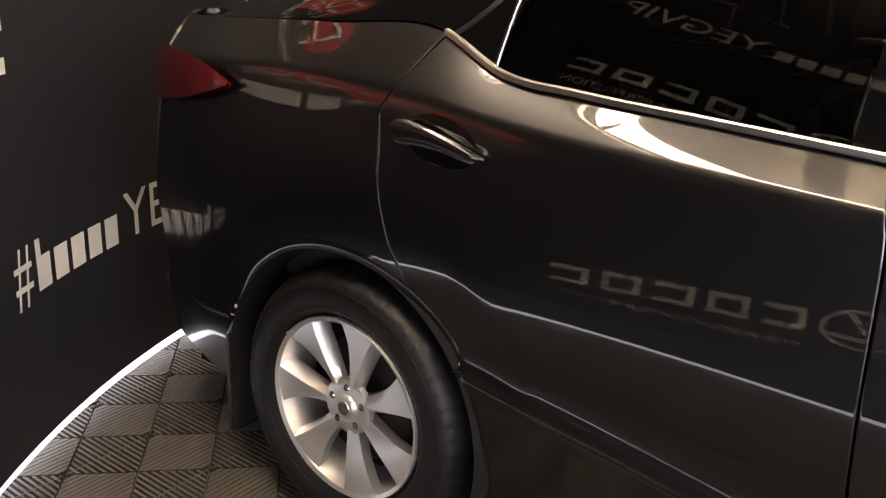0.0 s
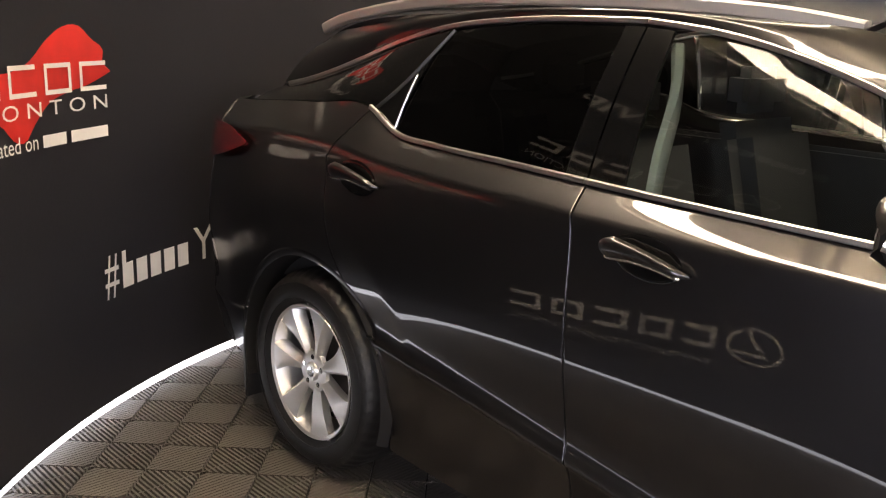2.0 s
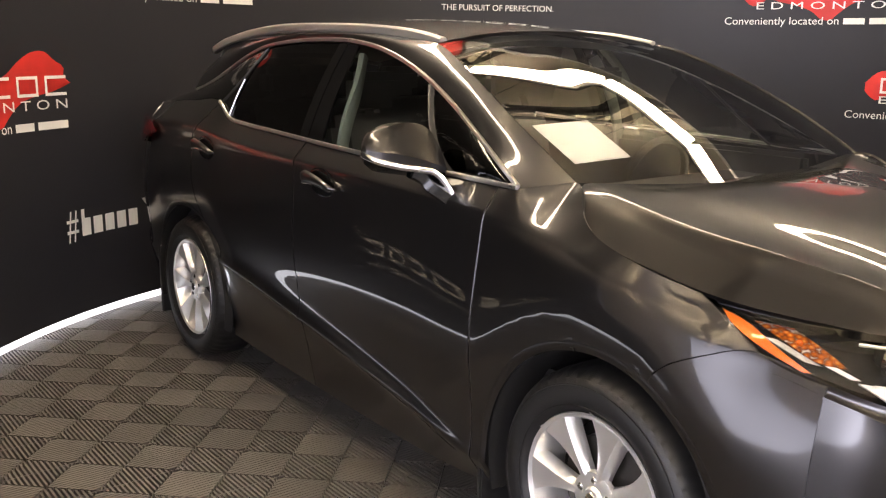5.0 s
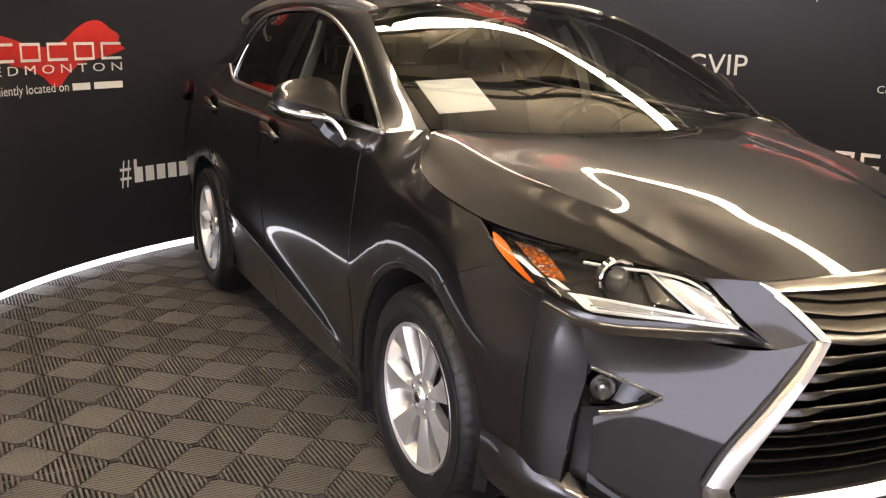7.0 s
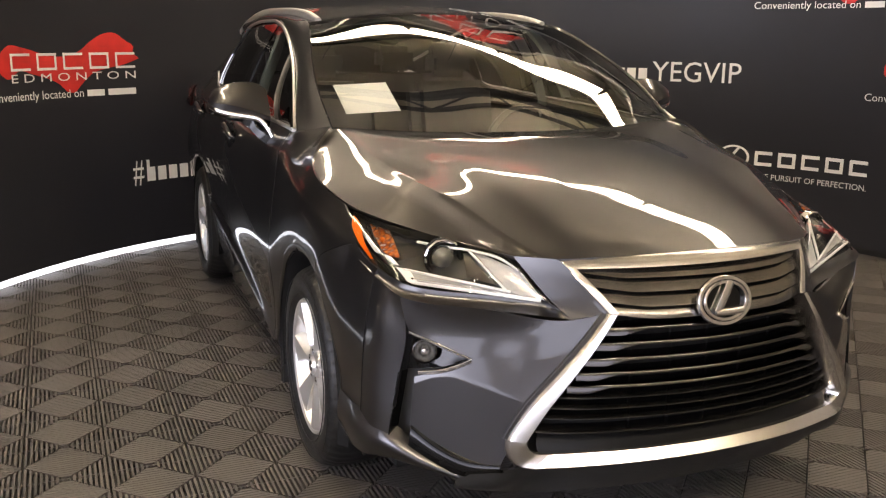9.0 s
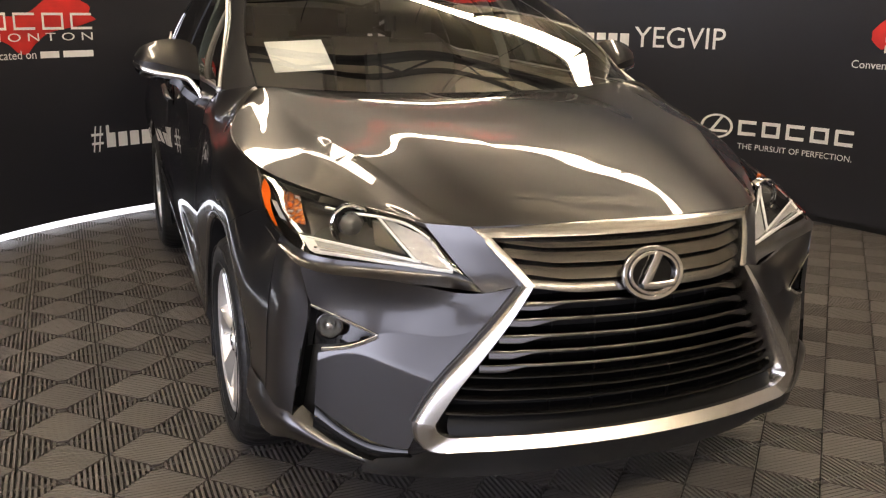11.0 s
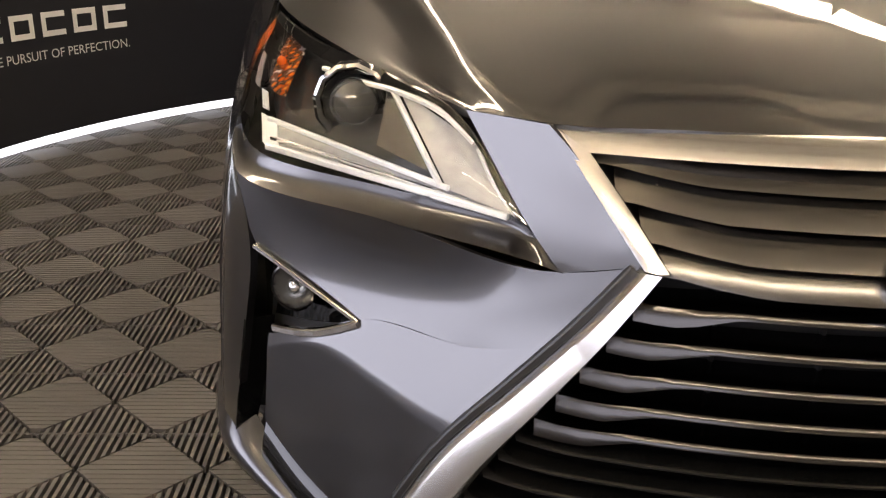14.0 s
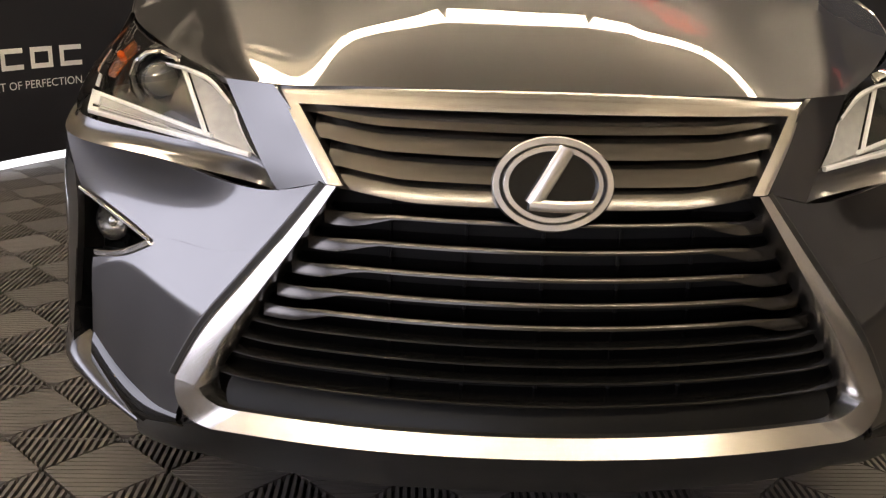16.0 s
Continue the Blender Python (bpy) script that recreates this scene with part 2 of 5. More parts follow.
def ring(theta, z, r=RW):
    a = radians(theta)
    return Vector((CX + r * math.cos(a), CY + r * math.sin(a), z))


def ring_block(bm, t0, t1, r0, r1, z0, z1, n=96):
    c = []
    for k in range(n + 1):
        t = t0 + (t1 - t0) * k / n
        c.append([bm.verts.new(ring(t, z, r)) for r, z in ((r0, z0), (r1, z0), (r1, z1), (r0, z1))])
    for k in range(n):
        for j in range(4):
            bm.faces.new((c[k][j], c[k][(j + 1) % 4], c[k + 1][(j + 1) % 4], c[k + 1][j]))
    bm.faces.new(c[0][::-1])
    bm.faces.new(c[-1])
    bmesh.ops.recalc_face_normals(bm, faces=bm.faces)
    return bm


WALL_A, WALL_B, WALL_TOP = 70, 266, 4.08
wall = tagged(part("wall_curved", ring_block(bmesh.new(), WALL_A, WALL_B, RW, RW + 0.05, 0.055, WALL_TOP), WALLBLACK, smooth=False),
              "curved black vinyl display wall printed with white and red signs", "wall", kind="structure")
RAIL = material("brushed_aluminium", (0.62, 0.61, 0.58), 0.35, 1.0)
part("top_rail", ring_block(bmesh.new(), WALL_A, WALL_B, RW - 0.012, RW + 0.06, WALL_TOP + .002, WALL_TOP + .035), RAIL, wall, "thin aluminium rail", smooth=False)
part("plinth", ring_block(bmesh.new(), WALL_A, WALL_B, RW + 0.055, RW + 0.10, 0.0, 0.5), PLASTIC, wall, smooth=False)
led = tagged(part("light_strip", ring_block(bmesh.new(), 168, WALL_B, RW + 0.025, RW + 0.045, 0.006, 0.053), LED, smooth=False),
             "cool white light strip glowing under the curved wall", "light strip", kind="structure")

# floor colour kept dark so that the gaps between the ribs look shaded
floor = bmesh.new()
box(floor, (-9, -9, -0.2), (13, 10, -0.022))
floor = tagged(part("floor", floor, vary(material("dark_gap_floor", (0.02, 0.019, 0.018), 0.8), 3, 0.3), smooth=False), "dark floor under grey ribbed plastic tiles", "floor", kind="structure")

# ---- the hall above and round the booth ----
bm = bmesh.new()
box(bm, (-9, -9, 5.6), (13, 10, 5.8))
tagged(part("ceiling", bm, CEIL, smooth=False), "beige hall ceiling above dark steel joists", "ceiling", kind="structure")
for nm, lo, hi in (("wall_north", (-9, 10, -0.2), (13, 10.2, 5.8)), ("wall_west", (-9.2, -9.2, -0.2), (-9, 10.2, 5.8)), ("wall_east", (13, -.5, -0.2), (13.2, 10.2, 5.8)), ("wall_east_head", (13, -8.6, 4.6), (13.2, -.5, 5.8)), ("wall_east_end", (13, -9.2, -0.2), (13.2, -8.6, 5.8)),
                   ("wall_south", (-9, -9.2, -0.2), (1.5, -9, 5.8)), ("wall_south_far", (12.5, -9.2, -0.2), (13, -9, 5.8)), ("wall_south_head", (1.5, -9.2, 5.2), (12.5, -9, 5.8))):
    bm = bmesh.new()
    box(bm, lo, hi)
    tagged(part(nm, bm, HALLWALL, smooth=False), "plain pale hall wall", "wall", kind="structure")
bm = bmesh.new()
box(bm, (-2, -11.1, -0.2), (15, -11, 5.8))
tagged(part("backdrop", bm, DAY, smooth=False), "bright overcast daylight outside the open hall door", "sky", kind="structure")

# unseen glowing panel behind an added opening, lights the nose from ahead
bm = bmesh.new()
box(bm, (15, -10.5, -0.2), (15.1, 1.5, 5.8))
tagged(part("fill_panel_east", bm, FILL_EAST, smooth=False), "pale bluish glowing panel added beyond the east wall as fill", "sky", kind="structure")
# unseen pale slabs, added to throw daylight up at the lower bumper
for nm, lo, hi in (("bounce_floor_south", (-9, -9, -0.021), (13, -4.7, -0.004)), ("bounce_floor_east", (7.3, -4.7, -0.021), (13, 10, -0.004))):
    bm = bmesh.new()
    box(bm, lo, hi)
    tagged(part(nm, bm, BOUNCE_FLOOR, smooth=False), "unseen pale floor added round the tiles to bounce daylight", "floor", kind="structure")

for x in (-4.5, -2.2, 0.1, 2.4, 4.7, 7.0, 9.3):
    truss = tagged(new("roof_truss"), "dark open-web steel roof truss under beige ceiling", "truss", "roof trusses")
    for nm, z in (("top_chord", 5.55), ("bottom_chord", 4.95)):
        bm = bmesh.new()
        box(bm, (x - .035, -9, z - .03), (x + .035, 10, z + .035), .01)
        part(nm, bm, STEEL, truss)
    bm = bmesh.new()
    y, up = -9.0, False
    while y < 9.6:
        strip_path(bm, [(x, y, 4.97 if not up else 5.53), (x, y + .6, 5.53 if not up else 4.97)], .035, .035, 1)
        y, up = y + .6, not up
    part("web", bm, STEEL, truss)
    # an added fill trough, no known lamp, lies along the lower chord and lights the ceiling
    trough = tagged(new("uplight"), "added unseen fill trough brightening the ceiling above a truss", "lamp", "ceiling uplights")
    bm = bmesh.new()
    box(bm, (x - .06, -8.6, 5.0), (x + .06, 9.6, 5.03), .004)
    for e in (-.07, .06):
        box(bm, (x + e, -8.6, 5.0), (x + e + .01, 9.6, 5.11), .003)
    part("trough", bm, STEEL, trough)
    # the fill leaves out the middle, so the ceiling stays dark over the car
    bm = bmesh.new()
    box(bm, (x - .04, -8.5, 5.034), (x + .04, -1.3, 5.06), .004)
    part("tube", bm, CEIL_FILL, trough)
    bm = bmesh.new()
    box(bm, (x - .04, 1.9, 5.034), (x + .04, 9.5, 5.06), .004)
    part("tube", bm, CEIL_FILL_DIM, trough)

# ---- the car: right side is y < 0, rear axle at x = 0, front axle at x = 2.79 ----
car = tagged(new("car"), "grey metallic five-door luxury crossover car parked on ribbed tiles", "car")
WHEEL_Z, ARCH = 0.362, 0.43

LINES = [
    [(-0.810, -0.8050, 0.287), (-0.572, -0.8650, 0.267), (0.313, -0.8750, 0.209), (1.202, -0.8800, 0.190), (2.256, -0.8800, 0.204), (2.800, -0.8810, 0.275), (3.408, -0.9050, 0.284)],
    [(-0.810, -0.8350, 0.419), (-0.572, -0.9050, 0.419), (0.313, -0.9290, 0.508), (1.202, -0.9300, 0.445), (1.927, -0.9250, 0.336), (2.310, -0.9200, 0.267), (2.800, -0.9210, 0.335), (3.408, -0.9150, 0.344)],
    [(-0.810, -0.8450, 0.471), (-0.572, -0.9150, 0.471), (0.313, -0.9490, 0.578), (1.192, -0.9550, 0.495), (1.927, -0.9530, 0.383), (2.310, -0.9500, 0.316), (2.800, -0.9460, 0.396), (3.408, -0.9140, 0.405)],
    [(-0.810, -0.8400, 0.530), (-0.572, -0.9100, 0.530), (0.313, -0.9360, 0.632), (1.192, -0.9400, 0.566), (1.927, -0.9390, 0.470), (2.310, -0.9430, 0.410), (2.800, -0.9400, 0.470), (3.408, -0.9100, 0.480)],
    [(-0.810, -0.8610, 0.792), (-0.572, -0.9300, 0.814), (-0.148, -0.9650, 0.835), (0.313, -0.9610, 0.846), (1.202, -0.9570, 0.792), (1.927, -0.9580, 0.728), (2.310, -0.9600, 0.706), (2.800, -0.9680, 0.723), (3.103, -0.9500, 0.708), (3.408, -0.8980, 0.667)],
    [(-0.810, -0.8240, 1.056), (-0.572, -0.8879, 1.076), (-0.148, -0.9264, 1.097), (0.313, -0.9363, 1.085), (1.202, -0.9402, 1.056), (1.927, -0.9394, 1.018), (2.310, -0.9231, 1.003), (2.800, -0.9410, 0.942), (3.103, -0.9140, 0.882), (3.240, -0.8800, 0.868), (3.408, -0.8660, 0.845)],
    [(-0.810, -0.7950, 1.160), (-0.572, -0.8680, 1.170), (-0.148, -0.9080, 1.190), (0.145, -0.9210, 1.184), (0.418, -0.9240, 1.160), (0.800, -0.9280, 1.142), (1.202, -0.9310, 1.130), (1.927, -0.9290, 1.108), (2.310, -0.9080, 1.088), (2.600, -0.9010, 1.052), (2.800, -0.9220, 1.005), (3.062, -0.8840, 0.955), (3.408, -0.8300, 0.880)],
    [(-0.810, -0.7180, 1.249), (-0.572, -0.7620, 1.265), (-0.148, -0.7990, 1.292), (0.197, -0.8130, 1.302), (0.365, -0.8420, 1.237), (0.679, -0.8520, 1.217), (1.202, -0.8630, 1.196), (1.927, -0.8690, 1.176), (2.310, -0.8570, 1.166), (2.405, -0.8620, 1.167), (2.465, -0.8120, 1.181), (2.525, -0.7570, 1.194), (2.575, -0.7820, 1.188), (2.615, -0.8180, 1.158), (2.650, -0.8460, 1.124), (2.710, -0.8740, 1.093), (2.800, -0.8900, 1.063), (2.900, -0.8880, 1.037), (3.062, -0.8550, 0.998), (3.408, -0.8000, 0.940)],
]
TOPLINE = [(-.66, -.590, 1.312), (-.55, -.605, 1.327), (-.40, -.62, 1.354), (-.25, -.63, 1.390), (-.05, -.645, 1.444), (.2, -.655, 1.516), (.42, -.662, 1.562), (.69, -.663, 1.585), (1.14, -.658, 1.589), (1.5, -.69, 1.538), (1.93, -.755, 1.393), (2.26, -.83, 1.237), (2.405, -.862, 1.168)]
_fine = [spline(l, 240) for l in LINES]
_top = spline(TOPLINE, 240)


def at_x(curve, x):
    return np.array([x, np.interp(x, curve[:, 0], curve[:, 1]), np.interp(x, curve[:, 0], curve[:, 2])])


def side(x, s):
    """A point of the car's right flank: s runs from the sill (0) to the belt line (7)."""
    p = np.array([at_x(c, x) for c in _fine])
    k = int(min(max(math.floor(s), 0), 6))
    t = s - k
    a, b = p[k], p[k + 1]
    ma = (p[k + 1] - p[k - 1]) / 2 if k else p[1] - p[0]
    mb = (p[k + 2] - p[k]) / 2 if k < 6 else p[7] - p[6]
    if k == 1:
        mb = .85 * (p[2] - p[1]) + .15 * (p[3] - p[2])
    if k == 2:
        ma = .15 * (p[2] - p[1]) + .85 * (p[3] - p[2])
    if k == 5:
        mb = .85 * (p[6] - p[5]) + .15 * (p[7] - p[6])
    if k == 6:
        ma = .15 * (p[6] - p[5]) + .85 * (p[7] - p[6])
    q = (1 + 2 * t) * (1 - t) ** 2 * a + t * (1 - t) ** 2 * ma + t * t * (3 - 2 * t) * b + t * t * (t - 1) * mb
    q[0] = x
    # the wheel arches' flares: a crescent that falls back towards the opening
    for cx, ro in ((0, .60), (2.79, .555)):
        r = math.hypot(x - cx, q[2] - WHEEL_Z)
        if r < ro:
            low = min(1.0, max(0.0, (q[2] - .42) / .2)) * (min(1.0, max(0.0, (.46 - x + cx) / .3)) if cx else 1)
            q[1] += .024 * low * min(1.0, (ro - r) / (ro - ARCH))
    return q


def flank(xa, xb, s0, s1, nu, nv):
    """Grid of the flank between two seams, each a list of (s, x)."""
    xa, xb = np.array(xa, float), np.array(xb, float)
    g = np.zeros((nv + 1, nu + 1, 3))
    for i in range(nv + 1):
        s = s0 + (s1 - s0) * i / nv
        a, b = np.interp(s, xa[:, 0], xa[:, 1]), np.interp(s, xb[:, 0], xb[:, 1])
        c = 0.0014 / max(b - a, .05)
        for j in range(nu + 1):
            u = (0, c, 3 * c)[j] if j < 3 else (1 - 3 * c, 1 - c, 1)[j - nu + 2] if j > nu - 3 else 3 * c + (1 - 6 * c) * (j - 2) / (nu - 4)
            g[i, j] = side(a + (b - a) * u, s)
            if j in (0, nu):
                g[i, j, 1] += 0.0009
    return g


def cut_arch(g, cx, r):
    """Pulls the grid's points inside a wheel arch out to its rim; returns the test for faces to leave out."""
    d = np.hypot(g[..., 0] - cx, g[..., 2] - WHEEL_Z)
    inside = d < r
    near = np.zeros_like(inside)
    out = ~inside
    for a, b in ((1, 0), (-1, 0), (0, 1), (0, -1), (1, 1), (1, -1), (-1, 1), (-1, -1)):
        near |= np.roll(np.roll(out, a, 0), b, 1)
    move = inside & near
    dd = np.maximum(d, 1e-6)
    for ax, c in ((0, cx), (2, WHEEL_Z)):
        g[..., ax] = np.where(move, c + (g[..., ax] - c) * r / dd, g[..., ax])
    return lambda c: math.hypot(c[0] - cx, c[2] - WHEEL_Z) < r - 0.004


SEAM_D = [(0, .40), (2, .37), (3, .29), (4, .17), (4.6, .128), (5.4, .115), (6, .145), (7, .205)]
SEAM_B = [(0, 1.20), (2, 1.194), (7, 1.135)]
SEAM_A = [(0, 2.305), (3, 2.30), (5, 2.30), (7, 2.305)]
SEAM_F = [(0, 2.98), (4.3, 2.98), (4.6, 3.04), (5.0, 3.14), (5.5, 3.235), (5.7, 3.23), (7, 3.06)]
GAP = 0.0025


def shift(seam, d):
    return [(s, x + d) for s, x in seam]


def body_side(sd):
    centre = (1.5, 0, 0.7)
    g = flank([(0, -.80), (7, -.80)], shift(SEAM_D, -GAP), 0, 7, 48, 56)
    sheet("quarter_panel", g, PAINT, car, 0.012, centre=centre, side=sd, skip=cut_arch(g, 0, ARCH))
    doors = []
    for nm, a, b, cx in (("rear_door", SEAM_D, SEAM_B, 0), ("front_door", SEAM_B, SEAM_A, 2.79)):
        g = flank(shift(a, GAP), shift(b, -GAP), 0, 7, 50, 64)
        doors.append(sheet(nm, g, PAINT, car, 0.014, centre=centre, side=sd, skip=cut_arch(g, cx, ARCH)))
    g = flank(shift(SEAM_A, GAP), SEAM_F, 0, 7, 48, 56)
    sheet("front_fender", g, PAINT, car, 0.012, centre=centre, side=sd, skip=cut_arch(g, 2.79, ARCH))
    g = flank(shift(SEAM_F, .003), [(0, 3.402), (7, 3.402)], 0, 5.45, 40, 60)[:, :-1]
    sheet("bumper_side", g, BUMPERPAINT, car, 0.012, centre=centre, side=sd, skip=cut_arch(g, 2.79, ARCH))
    for cx in (0, 2.79):
        bm = bmesh.new()
        lathe(bm, [(ARCH + 0.012, -.90), (ARCH - 0.012, -.93), (ARCH - 0.02, -.90), (ARCH - 0.02, -.55), (0.1, -.52)], (cx, 0, WHEEL_Z), 40, radians(-18), radians(198))
        if sd < 0:
            bmesh.ops.scale(bm, vec=(1, -1, 1), verts=bm.verts)
        part("wheel_arch_liner", bm, DARK, car)
    return doors


DOORS = {sd: body_side(sd) for sd in (1, -1)}


# ---- greenhouse ----
def house(x, s):
    """A point of the side windows' sheet: s from the belt line (0) to the roof line (1)."""
    a, b = at_x(_fine[7], x), at_x(_top, x)
    q = a + (b - a) * s
    q[1] -= 0.018 * 4 * s * (1 - s)
    return q


def window_grid(xa, xb, s0=0.03, s1=0.97, nu=16, nv=12, inset=0.0):
    g = np.zeros((nv + 1, nu + 1, 3))
    for i in range(nv + 1):
        s = s0 + (s1 - s0) * i / nv
        a, b = xa[0] + (xa[1] - xa[0]) * s, xb[0] + (xb[1] - xb[0]) * s
        for j in range(nu + 1):
            g[i, j] = house(a + (b - a) * j / nu, s) + np.array([0, inset, 0])
    return g


def greenhouse_side(sd):
    rear, front = DOORS[sd]
    c = (1.2, 0, 1.2)
    sheet("quarter_pillar", window_grid((-.62, -.62), (.345, .41)), GLOSSBLACK, car, 0.01, centre=c, side=sd)
    sheet("window", window_grid((.36, .425), (1.055, 1.065), inset=0.004), GLASS_DARK, rear, 0, centre=c, side=sd, label="dark tinted rear door window")
    sheet("pillar_cover", window_grid((1.06, 1.07), (1.129, 1.131)), GLOSSBLACK, rear, 0.01, centre=c, side=sd)
    sheet("pillar_cover", window_grid((1.136, 1.138), (1.245, 1.22)), GLOSSBLACK, front, 0.01, centre=c, side=sd)
    sheet("window", window_grid((1.25, 1.225), (2.07, 1.785), inset=0.004), GLASS_CLEAR, front, 0, centre=c, side=sd, label="clear front door window")
    sheet("corner_window", window_grid((2.10, 1.805), (2.385, 2.385), inset=0.004), GLASS_DARK, front, 0, centre=c, side=sd)
    for xs, top, par, mt, w in (((.352, .362), .56, rear, BRIGHT, .009), ((.222, .432), .97, rear, PLASTIC, .014), ((2.085, 1.795), .98, front, PLASTIC, .022)):
        bm = bmesh.new()
        strip_path(bm, [house(xs[0] + (xs[1] - xs[0]) * k / 6, 0.02 + (top - .02) * k / 6) for k in range(7)], w, 0.012, 8)
        flip_bm(bm, sd)
        part("window_divider", bm, mt, par)
    belt = [at_x(_fine[7], x) + np.array([0, -.006, .006]) for x in (.205, .24, .29, .36, .57, .83, 1.133)]
    for pts, par in ((belt, rear), ([at_x(_fine[7], x) + np.array([0, -.006, .006]) for x in (1.137, 1.5, 1.93, 2.25, 2.40)], front),
                     ([at_x(_top, x) + np.array([0, -.004, .004]) for x in (-.60, -.42, -.25, -.05, .15, .37, .69, 1.133)], rear),
                     ([at_x(_top, x) + np.array([0, -.004, .004]) for x in (1.137, 1.4, 1.66, 1.93, 2.14, 2.32, 2.40)], front)):
        bm = bmesh.new()
        strip_path(bm, pts, 0.013, 0.016, 30)
        flip_bm(bm, sd)
        part("chrome_trim", bm, TRIM, par, "bright chrome window trim")


def flip_bm(bm, sd):
    if sd < 0:
        bmesh.ops.scale(bm, vec=(1, -1, 1), verts=bm.verts)
        bmesh.ops.reverse_faces(bm, faces=bm.faces)
    return bm


for sd in (1, -1):
    greenhouse_side(sd)


def whole(row):
    """A half row, from the side to the middle, carried on to the other side."""
    r = [tuple(p) for p in row]
    return r + [(x, -y, z) for x, y, z in r[::-1] if abs(y) > 1e-6]


SCREEN_EDGE = [(2.525, -.749, 1.192), (2.25, -.738, 1.345), (1.96, -.684, 1.480), (1.675, -.622, 1.580)]
rows = [whole([SCREEN_EDGE[0], (2.64, -.38, 1.175), (2.675, 0, 1.170)]), whole([SCREEN_EDGE[1], (2.34, -.36, 1.328), (2.375, 0, 1.328)]),
        whole([SCREEN_EDGE[2], (2.00, -.34, 1.480), (2.03, 0, 1.487)]), whole([SCREEN_EDGE[3], (1.645, -.32, 1.615), (1.63, 0, 1.63)])]
sheet("windscreen", rows, GLASS_SCREEN, car, 0, 32, 20, label="raked clear windscreen").visible_shadow = False
ROOF = [whole([(-.42, -.535, 1.508), (-.50, -.33, 1.548), (-.53, 0, 1.56)]), whole([(-.14, -.61, 1.565), (-.14, -.36, 1.63), (-.14, 0, 1.648)]), whole([(.48, -.625, 1.607), (.48, -.38, 1.668), (.48, 0, 1.688)]),
        whole([(1.1, -.625, 1.610), (1.1, -.38, 1.668), (1.1, 0, 1.686)]), whole([(1.655, -.615, 1.583), (1.625, -.34, 1.622), (1.61, 0, 1.637)])]
sheet("roof", ROOF, PAINT, car, 0.015, 40, 40)
for sd in (1, -1):
    top = [tuple(at_x(_top, x) + np.array([0, .004, .012])) for x in (-.66, -.34, .06, .5, .9, 1.2, 1.47, 1.68, 1.93, 2.2)] + [(2.405, -.861, 1.168)]
    inner = [(-.42, -.535, 1.508), (-.30, -.57, 1.532), (.04, -.615, 1.582), (.48, -.625, 1.607), (.9, -.627, 1.614), (1.2, -.624, 1.609), (1.45, -.619, 1.597), (1.67, -.629, 1.585), (1.96, -.691, 1.483), (2.25, -.745, 1.348), (2.525, -.756, 1.194)]
    mid = [tuple((np.array(a) + np.array(b)) / 2 + np.array([0, -.012, .012]) * (1 if k < 7 else .5 if k < 10 else 0)) for k, (a, b) in enumerate(zip(top, inner))]
    sheet("roof_pillar", [top, mid, inner], PAINT, car, 0.012, 50, 8, centre=(1.098, 0.000, 1.212), side=sd)
    bm = bmesh.new()
    strip_path(bm, [(-.40, -.57, 1.54), (-.33, -.565, 1.565), (-.12, -.56, 1.605), (.3, -.558, 1.645), (.8, -.56, 1.648), (1.2, -.565, 1.635), (1.48, -.57, 1.612), (1.645, -.575, 1.585)], 0.032, 0.040, 40)
    part("roof_rail", flip_bm(bm, sd), SATIN, car, "satin silver roof rail")
sheet("cowl", [whole([(2.50, -.735, 1.178), (2.61, -.38, 1.166), (2.64, 0, 1.160)]), whole([(2.535, -.735, 1.172), (2.66, -.38, 1.155), (2.70, 0, 1.148)])], PLASTIC, car, .006, 24, 2)

# ---- bonnet, nose and rear ----
HOOD = [[(2.613, 0.000, 1.161), (2.951, 0.000, 1.138), (3.150, 0.000, 1.108), (3.306, 0.000, 1.076), (3.450, 0.000, 1.037), (3.612, 0.000, 0.988), (3.770, 0.000, 0.938)],
        [(2.590, -0.220, 1.164), (2.951, -0.215, 1.138), (3.150, -0.210, 1.108), (3.306, -0.205, 1.075), (3.450, -0.198, 1.036), (3.612, -0.190, 0.988), (3.760, -0.180, 0.937)],
        [(2.560, -0.420, 1.168), (2.930, -0.400, 1.129), (3.140, -0.382, 1.097), (3.290, -0.370, 1.065), (3.440, -0.358, 1.026), (3.590, -0.345, 0.982), (3.735, -0.330, 0.934)],
        [(2.532, -0.570, 1.176), (2.905, -0.530, 1.116), (3.130, -0.490, 1.082), (3.285, -0.465, 1.051), (3.430, -0.445, 1.012), (3.570, -0.425, 0.972), (3.712, -0.400, 0.930)],
        [(2.520, -0.690, 1.187), (2.890, -0.690, 1.113), (3.130, -0.655, 1.080), (3.280, -0.600, 1.048), (3.430, -0.552, 1.004), (3.560, -0.515, 0.966), (3.680, -0.462, 0.930)],
        [(2.530, -0.725, 1.187), (2.890, -0.740, 1.088), (3.130, -0.706, 1.042), (3.280, -0.650, 1.008), (3.410, -0.606, 0.974), (3.530, -0.565, 0.947), (3.641, -0.506, 0.928)],
        [(2.545, -0.745, 1.186), (2.880, -0.815, 1.066), (3.130, -0.760, 1.016), (3.250, -0.715, 0.992), (3.460, -0.612, 0.949), (3.630, -0.518, 0.928)],
        [(2.565, -0.770, 1.186), (2.605, -0.812, 1.158), (2.640, -0.840, 1.124), (2.700, -0.867, 1.093), (2.790, -0.883, 1.063), (2.900, -0.881, 1.038), (3.065, -0.848, 1.000), (3.357, -0.702, 0.956), (3.619, -0.530, 0.928)]]


